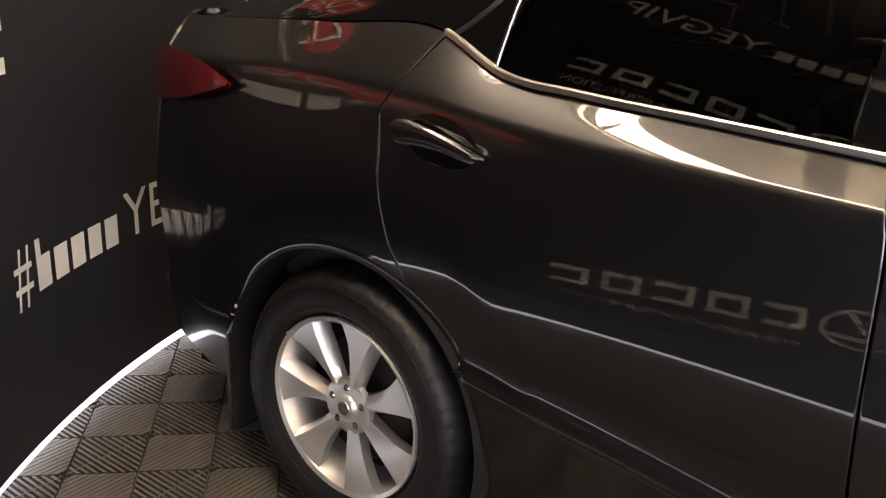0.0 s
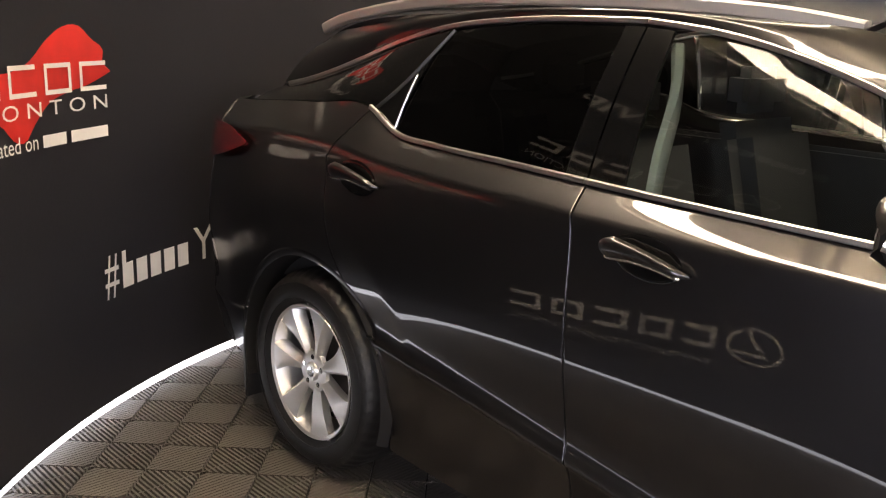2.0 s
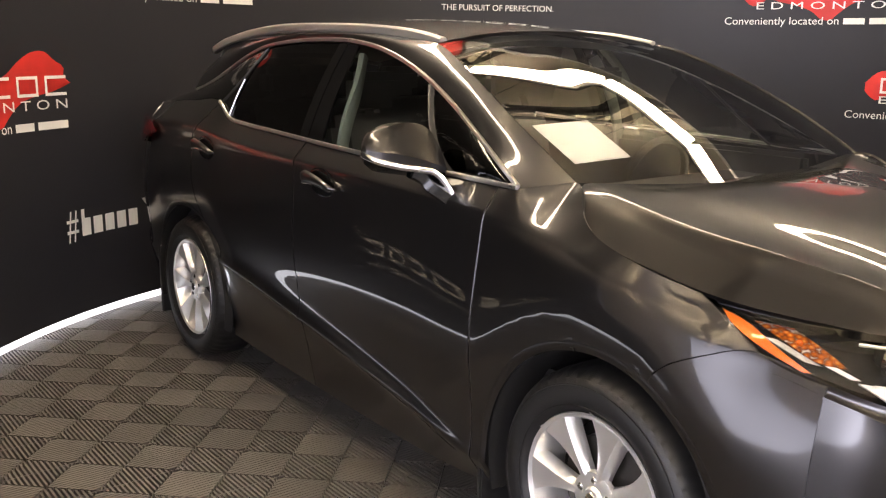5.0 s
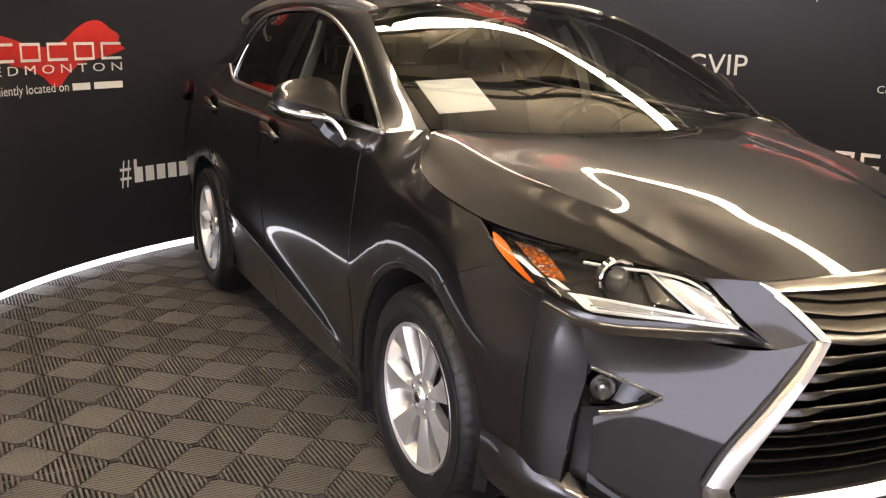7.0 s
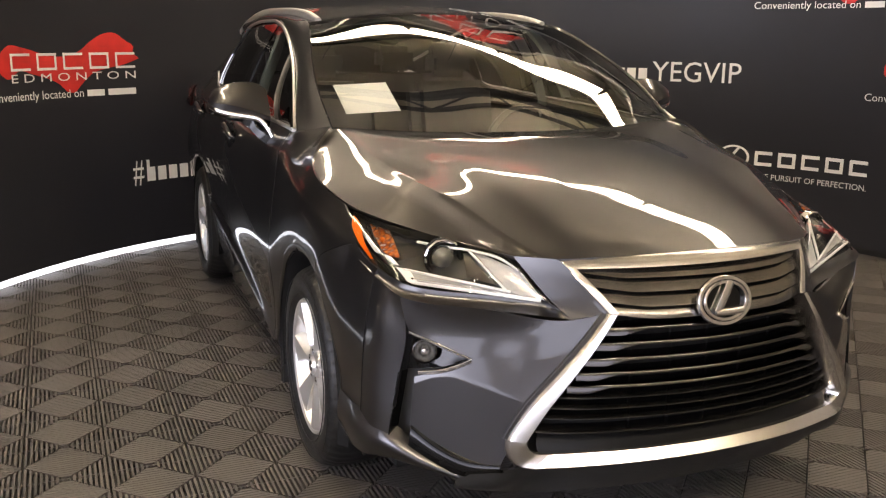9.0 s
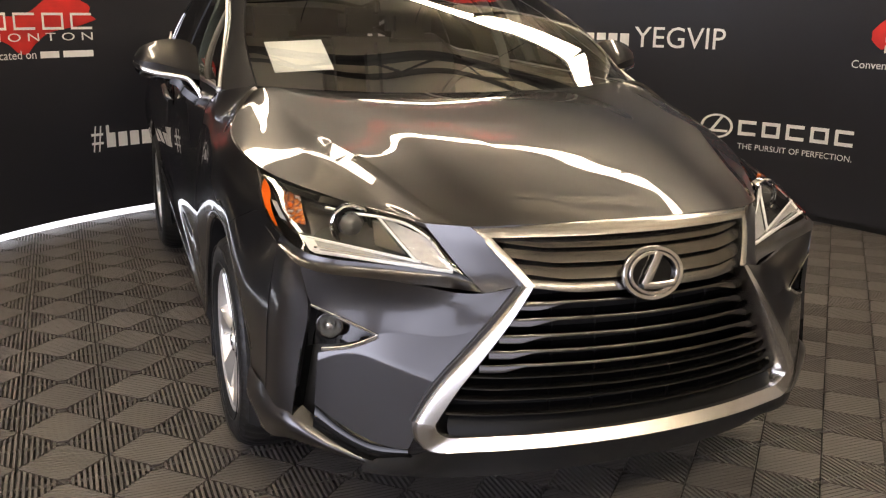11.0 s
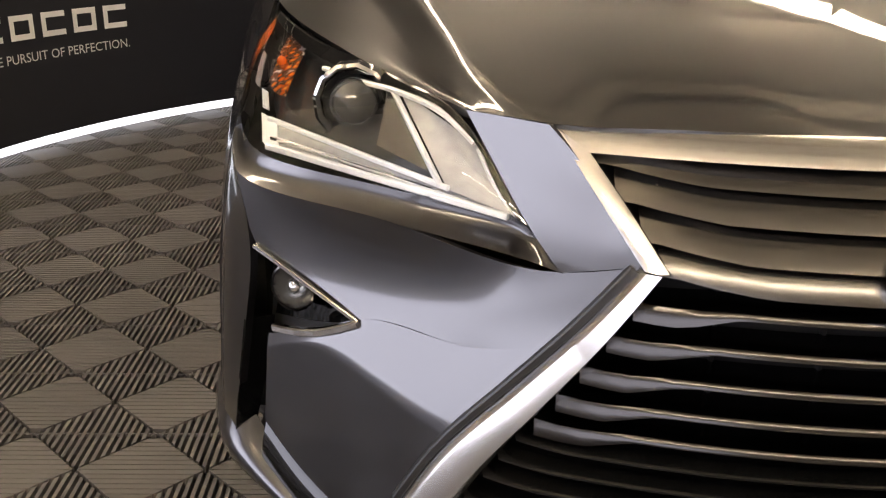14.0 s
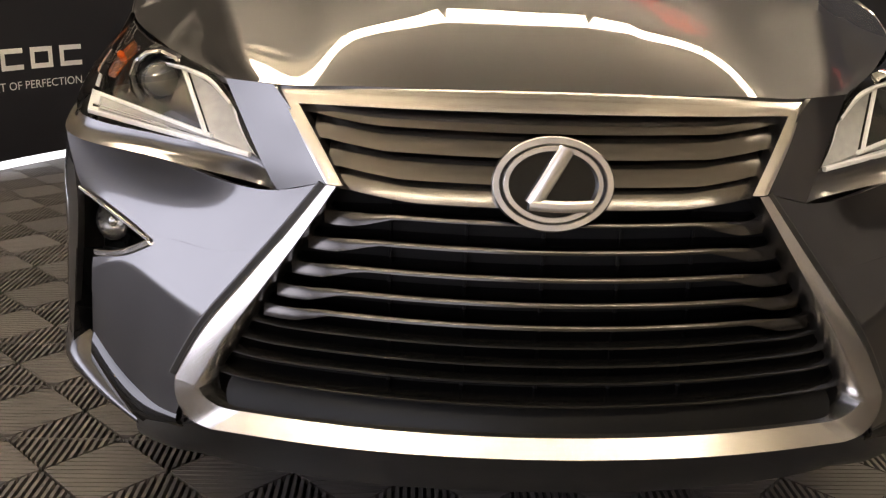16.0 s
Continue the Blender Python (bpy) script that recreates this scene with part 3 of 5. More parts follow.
def hood_half(nu):
    """The bonnet's right half: smooth to the ridge, a flat facet along it, smooth again to the wing."""
    rows = []
    for r in HOOD:
        c = spline(r, 300)
        xs = np.linspace(c[0, 0], c[-1, 0], nu + 1)
        rows.append(np.stack([xs, np.interp(xs, c[:, 0], c[:, 1]), np.interp(xs, c[:, 0], c[:, 2])], -1))
    rows = np.array(rows)
    cols = []
    for k in range(nu + 1):
        p = rows[:, k]
        mirror = p[1:3][::-1] * np.array([1, -1, 1])
        inner = spline(np.concatenate([mirror, p[:5]]), 66)
        cols.append(np.concatenate([inner[inner[:, 1] <= 1e-6][-30:], spline(p[4:6], 3)[1:], spline(p[5:], 12)[1:]]))
    n = min(len(c) for c in cols)
    g = np.array([c[-n:] for c in cols])
    g[:, 0, 1] = 0
    return g


bm = bmesh.new()
g = hood_half(96)
add_grid(bm, g)
add_grid(bm, flip(g))
bmesh.ops.remove_doubles(bm, verts=bm.verts, dist=1e-5)
for f in bm.faces:
    f.normal_update()
    if f.normal.z < 0:
        f.normal_flip()
thicken(bm, 0.012)
part("bonnet", bm, PAINT, car)

REAR = [[tuple(l[0]), (l[0][0] - .12, l[0][1] * .80, l[0][2]), (-1.02 + .06 * k, -.42, l[0][2] + .004), (-1.05 + .06 * k, 0, l[0][2] + .006)] for k, l in zip((0, 0, 0, 0, 0, 1, 2, 4), LINES)]
sheet("tailgate", [whole(r) for r in REAR], PAINT, car, 0.012, 40, 40)
rows = [whole([(-.70, -.62, 1.27), (-.84, -.40, 1.25), (-.88, 0, 1.25)]), whole([(-.60, -.57, 1.36), (-.68, -.38, 1.39), (-.71, 0, 1.40)]), whole([(-.43, -.53, 1.49), (-.52, -.33, 1.53), (-.55, 0, 1.545)])]
sheet("rear_window", rows, GLOSSBLACK, car, 0.01, 24, 12, label="dark rear window")
rows = [whole([(-.40, -.545, 1.508), (-.48, -.33, 1.552), (-.51, 0, 1.565)]), whole([(-.475, -.515, 1.478), (-.56, -.315, 1.515), (-.59, 0, 1.527)])]
sheet("spoiler", rows, PAINT, car, 0.03, 24, 6)
for sd in (1, -1):
    lamp = sheet("tail_lamp", [[(-0.390, -0.930, 1.139), (-0.519, -0.915, 1.172), (-0.701, -0.869, 1.184), (-0.815, -0.815, 1.184)], [(-0.380, -0.936, 1.131), (-0.519, -0.928, 1.129), (-0.701, -0.886, 1.118), (-0.815, -0.835, 1.108)],
                 [(-0.390, -0.940, 1.123), (-0.519, -0.938, 1.082), (-0.701, -0.895, 1.045), (-0.810, -0.845, 1.034)]], RED, car, 0.012, 16, 8, side=sd, label="deep red tail lamp")

bm = bmesh.new()
box(bm, (-.75, -.78, .2), (3.35, .78, .62))
part("underbody", bm, DARK, car, smooth=False)
sheet("rear_shelf", [whole([(-.80, -.70, 1.238), (-.84, -.40, 1.245), (-.86, 0, 1.248)]), whole([(-.60, -.72, 1.262), (-.64, -.40, 1.27), (-.66, 0, 1.27)])], GLOSSBLACK, car, .006, 20, 4)


# ---- wheel-arch lips ----
def flank_at(x, z):
    """The flank's point at a place seen from the side."""
    lo, hi = 0.0, 7.0
    for _ in range(30):
        m = (lo + hi) / 2
        if side(x, m)[2] < z:
            lo = m
        else:
            hi = m
    return side(x, (lo + hi) / 2)


def arch_lip(cx, sd, a0, a1):
    rows = []
    for r, dy in ((ARCH + .020, .0008), (ARCH + .014, -.0012), (ARCH + .002, -.0012), (ARCH - .010, .004), (ARCH - .014, .05)):
        row = []
        for k in range(49):
            a = radians(a0 + (a1 - a0) * k / 48)
            q = max(r, ARCH)
            p = flank_at(cx + q * math.cos(a), max(.25, WHEEL_Z + q * math.sin(a)))
            row.append((cx + r * math.cos(a), p[1] + dy, WHEEL_Z + r * math.sin(a)))
        rows.append(row)
    g = np.array(rows)
    sheet("arch_lip", g, PAINT, car, 0.0, centre=(cx, 0, WHEEL_Z), side=sd)


for sd in (1, -1):
    arch_lip(0, sd, -12, 192)
    arch_lip(2.79, sd, 4, 194)

FLUTED = vary(material("fluted_clear_reflector", (0.72, 0.71, 0.69), 0.25, 0.6), 120, 0.5)
FOGBOWL = vary(material("dim_fog_reflector", (0.30, 0.295, 0.28), 0.2, 0.9), 150, 0.8)
FOGLENS = vary(material("crystal_fog_lens", (0.5, 0.49, 0.46), 0.1, 0.8, 1.0), 90, 0.9)

# ---- bumper corner, blade, ledge and lip ----
CREASE = [(3.240, -0.876, 0.870), (3.408, -0.864, 0.845), (3.541, -0.836, 0.818), (3.663, -0.630, 0.794), (3.779, -0.421, 0.774)]
LAMP_LOW = [(3.240, -0.868, 0.895), (3.408, -0.855, 0.870), (3.526, -0.815, 0.848), (3.633, -0.620, 0.825), (3.717, -0.456, 0.809)]
FRAME_OUT = [(3.822, -0.339, 0.799), (3.810, -0.395, 0.728), (3.795, -0.470, 0.637), (3.775, -0.545, 0.541), (3.752, -0.600, 0.445)]


def nose_side(sd):
    kw = dict(centre=(2.6, 0, .6), side=sd)
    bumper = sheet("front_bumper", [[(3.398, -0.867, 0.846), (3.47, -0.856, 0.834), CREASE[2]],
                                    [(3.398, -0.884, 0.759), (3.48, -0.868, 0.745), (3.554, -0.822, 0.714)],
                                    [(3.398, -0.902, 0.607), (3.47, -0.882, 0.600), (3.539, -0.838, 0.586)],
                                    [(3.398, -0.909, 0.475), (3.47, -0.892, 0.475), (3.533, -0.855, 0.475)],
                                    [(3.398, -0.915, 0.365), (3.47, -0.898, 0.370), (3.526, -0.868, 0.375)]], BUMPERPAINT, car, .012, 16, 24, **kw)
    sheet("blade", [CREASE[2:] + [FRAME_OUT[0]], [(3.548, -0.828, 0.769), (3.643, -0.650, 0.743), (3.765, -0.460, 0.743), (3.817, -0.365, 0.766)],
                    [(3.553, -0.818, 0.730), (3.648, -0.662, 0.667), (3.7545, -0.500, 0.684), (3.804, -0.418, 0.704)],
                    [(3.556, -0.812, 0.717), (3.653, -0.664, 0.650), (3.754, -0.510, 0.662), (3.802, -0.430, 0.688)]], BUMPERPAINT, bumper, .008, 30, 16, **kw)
    # the lower blade: a flat facet down to a fold that runs from the fog lamp to the frame, then a steeper face
    top = spline([(3.564, -0.800, 0.584), (3.612, -0.735, 0.610), (3.653, -0.664, 0.650), (3.754, -0.510, 0.662), (3.802, -0.430, 0.688)], 30)
    fold = spline([(3.567, -0.803, 0.562), (3.627, -0.722, 0.598), (3.692, -0.645, 0.580), (3.741, -0.585, 0.560), (3.779, -0.537, 0.546)], 30)
    low = spline([(3.566, -0.812, 0.440), (3.625, -0.752, 0.396), (3.672, -0.700, 0.371), (3.715, -0.652, 0.359), (3.748, -0.612, 0.361)], 30)
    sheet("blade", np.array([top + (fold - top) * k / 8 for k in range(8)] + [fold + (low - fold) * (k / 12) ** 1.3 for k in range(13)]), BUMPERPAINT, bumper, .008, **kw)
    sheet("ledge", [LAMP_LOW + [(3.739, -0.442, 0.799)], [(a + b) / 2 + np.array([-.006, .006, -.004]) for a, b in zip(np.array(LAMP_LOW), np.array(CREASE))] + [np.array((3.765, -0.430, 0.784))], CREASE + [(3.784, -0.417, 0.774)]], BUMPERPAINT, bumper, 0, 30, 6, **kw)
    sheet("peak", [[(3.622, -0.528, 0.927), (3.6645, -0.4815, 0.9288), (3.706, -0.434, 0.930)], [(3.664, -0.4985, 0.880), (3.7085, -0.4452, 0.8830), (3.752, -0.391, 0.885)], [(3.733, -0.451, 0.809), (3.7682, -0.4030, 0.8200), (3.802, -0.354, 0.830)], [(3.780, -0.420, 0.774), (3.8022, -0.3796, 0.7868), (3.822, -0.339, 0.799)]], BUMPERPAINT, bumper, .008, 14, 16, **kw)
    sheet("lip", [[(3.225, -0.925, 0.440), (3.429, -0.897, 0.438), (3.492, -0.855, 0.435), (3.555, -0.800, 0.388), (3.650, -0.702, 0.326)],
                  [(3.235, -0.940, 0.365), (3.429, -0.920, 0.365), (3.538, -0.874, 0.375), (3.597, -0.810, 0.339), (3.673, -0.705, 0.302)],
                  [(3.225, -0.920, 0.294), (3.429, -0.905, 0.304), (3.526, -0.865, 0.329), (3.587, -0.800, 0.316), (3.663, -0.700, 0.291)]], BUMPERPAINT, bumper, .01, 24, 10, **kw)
    sheet("slot_back", [[(3.480, -0.800, 0.728), (3.571, -0.680, 0.708), (3.673, -0.520, 0.688)], [(3.480, -0.810, 0.566), (3.551, -0.720, 0.546), (3.694, -0.560, 0.526)], [(3.470, -0.830, 0.405), (3.551, -0.760, 0.385), (3.704, -0.600, 0.405)], [(3.459, -0.860, 0.304), (3.571, -0.760, 0.294), (3.694, -0.620, 0.304)]], PLASTIC, bumper, 0, 12, 12, **kw)
    sheet("black_edge", [[(3.562, -0.810, 0.440), (3.621, -0.750, 0.396), (3.680, -0.686, 0.366), (3.744, -0.610, 0.362)], [(3.570, -0.815, 0.415), (3.630, -0.755, 0.375), (3.690, -0.688, 0.347), (3.750, -0.612, 0.348)], [(3.566, -0.820, 0.372), (3.633, -0.750, 0.327), (3.694, -0.680, 0.312), (3.750, -0.600, 0.338)]], GLOSSBLACK, bumper, .006, 16, 8, **kw)
    sheet("black_edge", [[(3.539, -0.838, 0.592), (3.533, -0.855, 0.475), (3.528, -0.868, 0.380)], [(3.510, -0.800, 0.586), (3.510, -0.820, 0.475), (3.520, -0.840, 0.385)]], GLOSSBLACK, bumper, .004, 12, 4, **kw)
    # fog lamp in its triangular pocket
    fog = sheet("fog_lamp", [[(3.510, -0.780, 0.708), (3.561, -0.700, 0.672), (3.622, -0.660, 0.642)], [(3.500, -0.800, 0.586), (3.551, -0.730, 0.597), (3.612, -0.680, 0.627)]], GLOSSBLACK, car, 0, 8, 6, **kw)
    fm = look((3.546, -0.763, 0.650), (4.5, -1.15, 0.68))
    for nm, prof, mt, n in (("reflector", [(.033, -.006), (.031, .002), (.023, .016), (.012, .022), (.001, .022)], FOGBOWL, 10), ("rim", [(.035, .004), (.036, -.007), (.033, -.008), (.031, .0)], SLAT, 28), ("lens", [(.0135, .012), (.0125, -.002), (.008, -.007), (.001, -.009)], FOGLENS, 20)):
        bm = lathe(bmesh.new(), prof, (0, 0, 0), n)
        bmesh.ops.transform(bm, matrix=fm @ Matrix.Rotation(radians(90), 4, "X"), verts=bm.verts)
        part(nm, flip_bm(bm, sd), mt, fog, "small round clear fog lens" if nm == "lens" else "")
    for pts, w in (([(3.558, -0.815, 0.716), (3.607, -0.740, 0.683), (3.655, -0.664, 0.647)], .007), ([(3.571, -0.790, 0.597), (3.617, -0.730, 0.612), (3.655, -0.664, 0.645)], .012)):
        bm = bmesh.new()
        strip_path(bm, pts, w, w, 12)
        part("chrome_trim", flip_bm(bm, sd), BRIGHT, fog)
    return bumper


for sd in (1, -1):
    nose_side(sd)


# ---- head lamps ----
def head_lamp(sd):
    kw = dict(centre=(2.6, 0, .85), side=sd)
    cover_rows = [[(3.077, -0.850, 0.985), (3.205, -0.795, 0.968), (3.408, -0.680, 0.947), (3.617, -0.535, 0.918), (3.655, -0.503, 0.880)],
                  [(3.143, -0.868, 0.950), (3.337, -0.828, 0.923), (3.510, -0.715, 0.903), (3.638, -0.565, 0.878), (3.681, -0.483, 0.850)],
                  LAMP_LOW]
    cover = sheet("head_lamp", cover_rows, GLASS_LAMP, car, 0, 30, 16, label="clear head lamp with amber corner", **kw)
    cover.visible_shadow = False
    cg = surface(cover_rows, 30, 16)
    def at(i, j, d=0.0):
        """A point of the cover's sheet at row i, column j, set back by d."""
        i0, j0 = min(int(i), 15), min(int(j), 29)
        u, v = i - i0, j - j0
        p = (cg[i0, j0] * (1 - u) + cg[i0 + 1, j0] * u) * (1 - v) + (cg[i0, j0 + 1] * (1 - u) + cg[i0 + 1, j0 + 1] * u) * v
        return p + np.array([-.8 * d, .5 * d, -.1 * d])

    def plate(name, rows, mt, d, nu=8, nv=6, depth=0.0, label=""):
        sheet(name, surface([[at(i, j, d) for i, j in r] for r in rows], nu, nv), mt, cover, depth, label=label, **kw)

    def rail(name, ij, d, mt, w, h):
        bm = bmesh.new()
        strip_path(bm, [at(i, j, d) for i, j in ij], w, h, 24)
        part(name, flip_bm(bm, sd), mt, cover)

    sheet("housing", cg + np.array([-.062, .04, -.004]), LAMPDARK, cover, 0, **kw)
    plate("black_border", [[(0, 1), (0, 10), (0, 20), (0, 28), (0, 30)], [(1.6, 2), (2.0, 10), (2.2, 20), (1.6, 27.5), (3, 29.3)]], GLOSSBLACK, .003, 30, 3)
    plate("black_border", [[(0, 30), (6, 30), (11, 30), (16, 30)], [(2, 29.2), (6, 29.3), (11, 29.4), (15, 29.6)]], GLOSSBLACK, .003, 16, 2)
    plate("marker", [[(1.6, 1.2), (6, 1.0), (10, 1.6), (15.2, 5)], [(2.2, 1.9), (4.6, 3.6), (8.5, 4.4), (14.4, 6.2)]], AMBER, .006, 12, 4, label="long amber side marker")
    # amber indicator bowl with its bulb, and two bright reflectors beside it
    plate("indicator", [[(3.0, 4.8), (2.8, 6.8), (2.6, 8.8)], [(6.5, 6.6), (7.2, 8.6), (6.2, 10.6)], [(10.2, 8.4), (10.6, 10.0), (10.0, 11.8)]], INDICATOR, .036, 10, 8, .002, "amber indicator bowl")
    bm = bmesh.new()
    bmesh.ops.create_uvsphere(bm, u_segments=14, v_segments=10, radius=.008)
    bmesh.ops.translate(bm, vec=at(6.3, 8.4, .026), verts=bm.verts)
    part("bulb", flip_bm(bm, sd), AMBER, cover)
    plate("reflector", [[(7.4, 4.2), (7.2, 5.0), (7.0, 5.8)], [(9.4, 5.6), (9.2, 6.4), (9.0, 7.2)], [(11.4, 7.0), (11.2, 7.8), (11.0, 8.6)]], FLUTED, .014, 4, 4, .002)
    plate("reflector", [[(10.6, 9.2), (10.2, 10.4)], [(12.2, 10.8), (11.8, 11.8)]], LAMPWHITE, .014, 4, 4, .002)
    # corner block and the two long light guides
    plate("reflector", [[(12.6, 11.2), (12.3, 12.6), (12.6, 13.6)], [(14, 12.2), (14, 13.2), (14.2, 14.2)], [(15.2, 12.8), (15.4, 13.6), (15.4, 14.6)]], LAMPWHITE, .010, 8, 8, .004, "bright light guide corner block")
    rail("light_guide", [(12.4, 12.6), (13.6, 25.8)], .008, LAMPWHITE, .007, .007)
    rail("light_guide", [(15.2, 13.6), (15.4, 29)], .005, LAMPWHITE, .008, .009)
    rail("light_guide", [(14.2, 13.6), (14.8, 28)], .008, BRIGHT, .005, .006)
    plate("reflector", [[(12.8, 13), (13.8, 25.6)], [(15, 14), (15.2, 27)]], FROST, .016, 20, 4)
    # the tall bright triangle at the inner end, with its rim
    plate("reflector", [[(2.2, 21.6), (2.2, 28.6)], [(14.0, 25.6), (15.2, 29.2)]], FROST, .012, 10, 12, .003, "frosted white triangular lamp wing")
    rail("light_guide", [(2.6, 21.4), (13.6, 25.3)], .008, LAMPWHITE, .008, .006)
    # chrome rail along the upper edge, coloured white for its bright reflection
    rail("light_guide", [(3.2, 14), (2.8, 18), (2.5, 22), (2.2, 26), (2.4, 28.4)], .008, LAMPWHITE, .010, .007)
    rail("light_guide", [(3.0, 28.6), (9, 29.1), (15.2, 29.5)], .010, LAMPWHITE, .006, .006)
    plate("inner_bowl", [[(4.2, 20.6), (3.8, 22.0)], [(11.6, 20.8), (12.8, 24.2)]], SLATUP, .030, 6, 6, .002)
    # projector: eight-sided bright frame, barrel and lens, looking ahead and a little out
    m = look(tuple(at(7.4, 17.8, .052)), tuple(at(7.4, 17.8, .052) + np.array([1, -.16, .02]))) @ Matrix.Scale(.97, 4)
    for nm, prof, mt, n in (("projector_ring", [(.047, .004), (.050, -.010), (.055, -.016), (.060, -.012), (.062, .01)], BRIGHT, 12), ("projector_barrel", [(.047, .0), (.040, .012), (.037, .004), (.036, .05)], PLASTIC, 32),
                            ("projector_lens", [(.0365, -.004), (.034, -.016), (.026, -.028), (.014, -.036), (.001, -.039)], LENS, 32)):
        bm = lathe(bmesh.new(), prof, (0, 0, 0), n, radians(22.5), radians(382.5))
        bmesh.ops.transform(bm, matrix=m @ Matrix.Rotation(radians(90), 4, "X"), verts=bm.verts)
        part(nm, flip_bm(bm, sd), mt, cover)


LAMPDARK = material("lamp_housing_black", (0.02, 0.019, 0.018), 0.25)
FROST = vary(material("frosted_clear_plastic", (0.52, 0.515, 0.505), 0.22, 0.25, 0.6), 60, 0.22, 0.1)
LAMPWHITE = material("frosted_light_guide", (0.88, 0.88, 0.88), 0.15)
LENS = material("projector_glass", (0.14, 0.135, 0.12), 0.03, 0.5, 1.0)
for sd in (1, -1):
    head_lamp(sd)


# ---- spindle grille ----
def gx(y, z):
    zc = [.264, .355, .405, .456, .607, .728, .81, .91, .94]
    xc = np.interp(z, zc, [3.845, 3.888, 3.898, 3.90, 3.90, 3.893, 3.878, 3.815, 3.78])
    c = np.interp(z, zc, [.36, .36, .36, .36, .40, .44, .47, .57, .57])
    return xc - c * y * y


def face(y, z, dx=0.0):
    return (gx(y, z) + dx, y, z)


grille = tagged(new("grille"), "", "")
grille.parent = car
GRILLE_IN = [(0.905, 0.385), (0.799, 0.311), (0.627, 0.418), (0.506, 0.494), (0.435, 0.534), (0.395, 0.522)]


def half_width(z):
    return float(np.interp(z, [p[0] for p in GRILLE_IN][::-1], [p[1] for p in GRILLE_IN][::-1]))


def band(name, outer, inner, steps, nu=24, last=None):
    """A chrome band between two edges given as (y, z); steps are (share of the width, lift)."""
    o, i = [np.array(face(*p)) for p in outer], [np.array(face(*p)) for p in inner]
    n = len(o) - 1
    rows = []
    for (w, h), (w2, h2) in zip(steps, last or steps):
        rows.append([p + (q - p) * (w + (w2 - w) * k / n) + np.array([h + (h2 - h) * k / n, 0, 0]) for k, (p, q) in enumerate(zip(o, i))])
    sheet(name, np.array([spline(r, nu) for r in rows]), CHROME, grille, 0, centre=(3.4, 0, .6))


ROUND = [(0, -.008), (.08, .007), (.5, .011), (.9, .007), (1, -.026)]
FLAT = [(0, -.010), (.05, .011), (.10, .014), (.60, .016), (.66, .012), (1, -.036)]
SHELF = [(0, -.012), (.06, .017), (.14, .021), (.52, .007), (.94, -.008), (1, -.036)]
band("frame_bar", [(-.432, 0.931), (-.25, 0.935), (0, 0.939), (.25, 0.935), (.432, 0.931)], [(-.386, 0.903), (-.22, 0.907), (0, 0.909), (.22, 0.907), (.386, 0.903)], ROUND)
for s in (1, -1):
    band("frame_upper", [(-s * .432, 0.929), (-s * .385, 0.863), (-s * .339, 0.799)], [(-s * .386, 0.905), (-s * .345, 0.852), (-s * .308, 0.799)], ROUND)
    band("frame_lower", [(-s * .339, 0.799), (-s * .395, 0.728), (-s * .47, 0.637), (-s * .548, 0.541), (-s * .603, 0.448)], [(-s * .308, 0.799), (-s * .358, 0.718), (-s * .42, 0.622), (-s * .482, 0.526), (-s * .533, 0.440)], FLAT)
    band("frame_corner", [(-s * .603, 0.448), (-s * .604, 0.411), (-s * .588, 0.375), (-s * .545, 0.360)], [(-s * .533, 0.440), (-s * .531, 0.424), (-s * .517, 0.409), (-s * .485, 0.400)], FLAT, 24, SHELF)
band("frame_bar", [(-.545, 0.360), (-.3, 0.371), (0, 0.377), (.3, 0.371), (.545, 0.360)], [(-.485, 0.400), (-.28, 0.405), (0, 0.408), (.28, 0.405), (.485, 0.400)], SHELF, 32)

for s in (1, -1):
    bm = bmesh.new()
    strip_path(bm, [face(-s * y, z, -.008) for y, z in ((.345, .796), (.401, .727), (.477, .636), (.555, .540), (.609, .447))], .012, .012, 20, up=(1, 0, 0))
    part("black_seal", bm, PLASTIC, grille)

back = [[face(y, z, -.075) for y in np.linspace(-half_width(z) - .015, half_width(z) + .015, 9)] for z in (.90, .84, .79, .68, .56, .45, .385)]
sheet("grille_back", back, DARK, grille, 0, 24, 20, centre=(3.4, 0, .6))


def slat(z, h, depth, mat, kick, tilt=0.0, edge=.0):
    """One grille bar: a curved blade whose ends kick down."""
    w = half_width(z) + .004
    ys = np.linspace(-w, w, 33)
    drop = lambda y: -kick * min(1.0, max(0.0, (abs(y) - (w - .11)) / .09))
    grow = lambda y: 1 + edge * min(1.0, max(0.0, (abs(y) - (w - .11)) / .06))
    rows = []
    for dx, dz in ((-depth, .35), (-.004, .5), (0, .40), (tilt * .7 + .001, -.1), (tilt, -.5), (tilt - .006, -.55), (-depth, -.45)):
        rows.append([face(y, z + drop(y) + dz * h * (grow(y) if dz < 0 else 1), dx - .012 - .01 * min(1, max(0, (abs(y) - w + .05) / .05))) for y in ys])
    sheet("slat", np.array(rows), mat, grille, 0, centre=(3.4, 0, z))


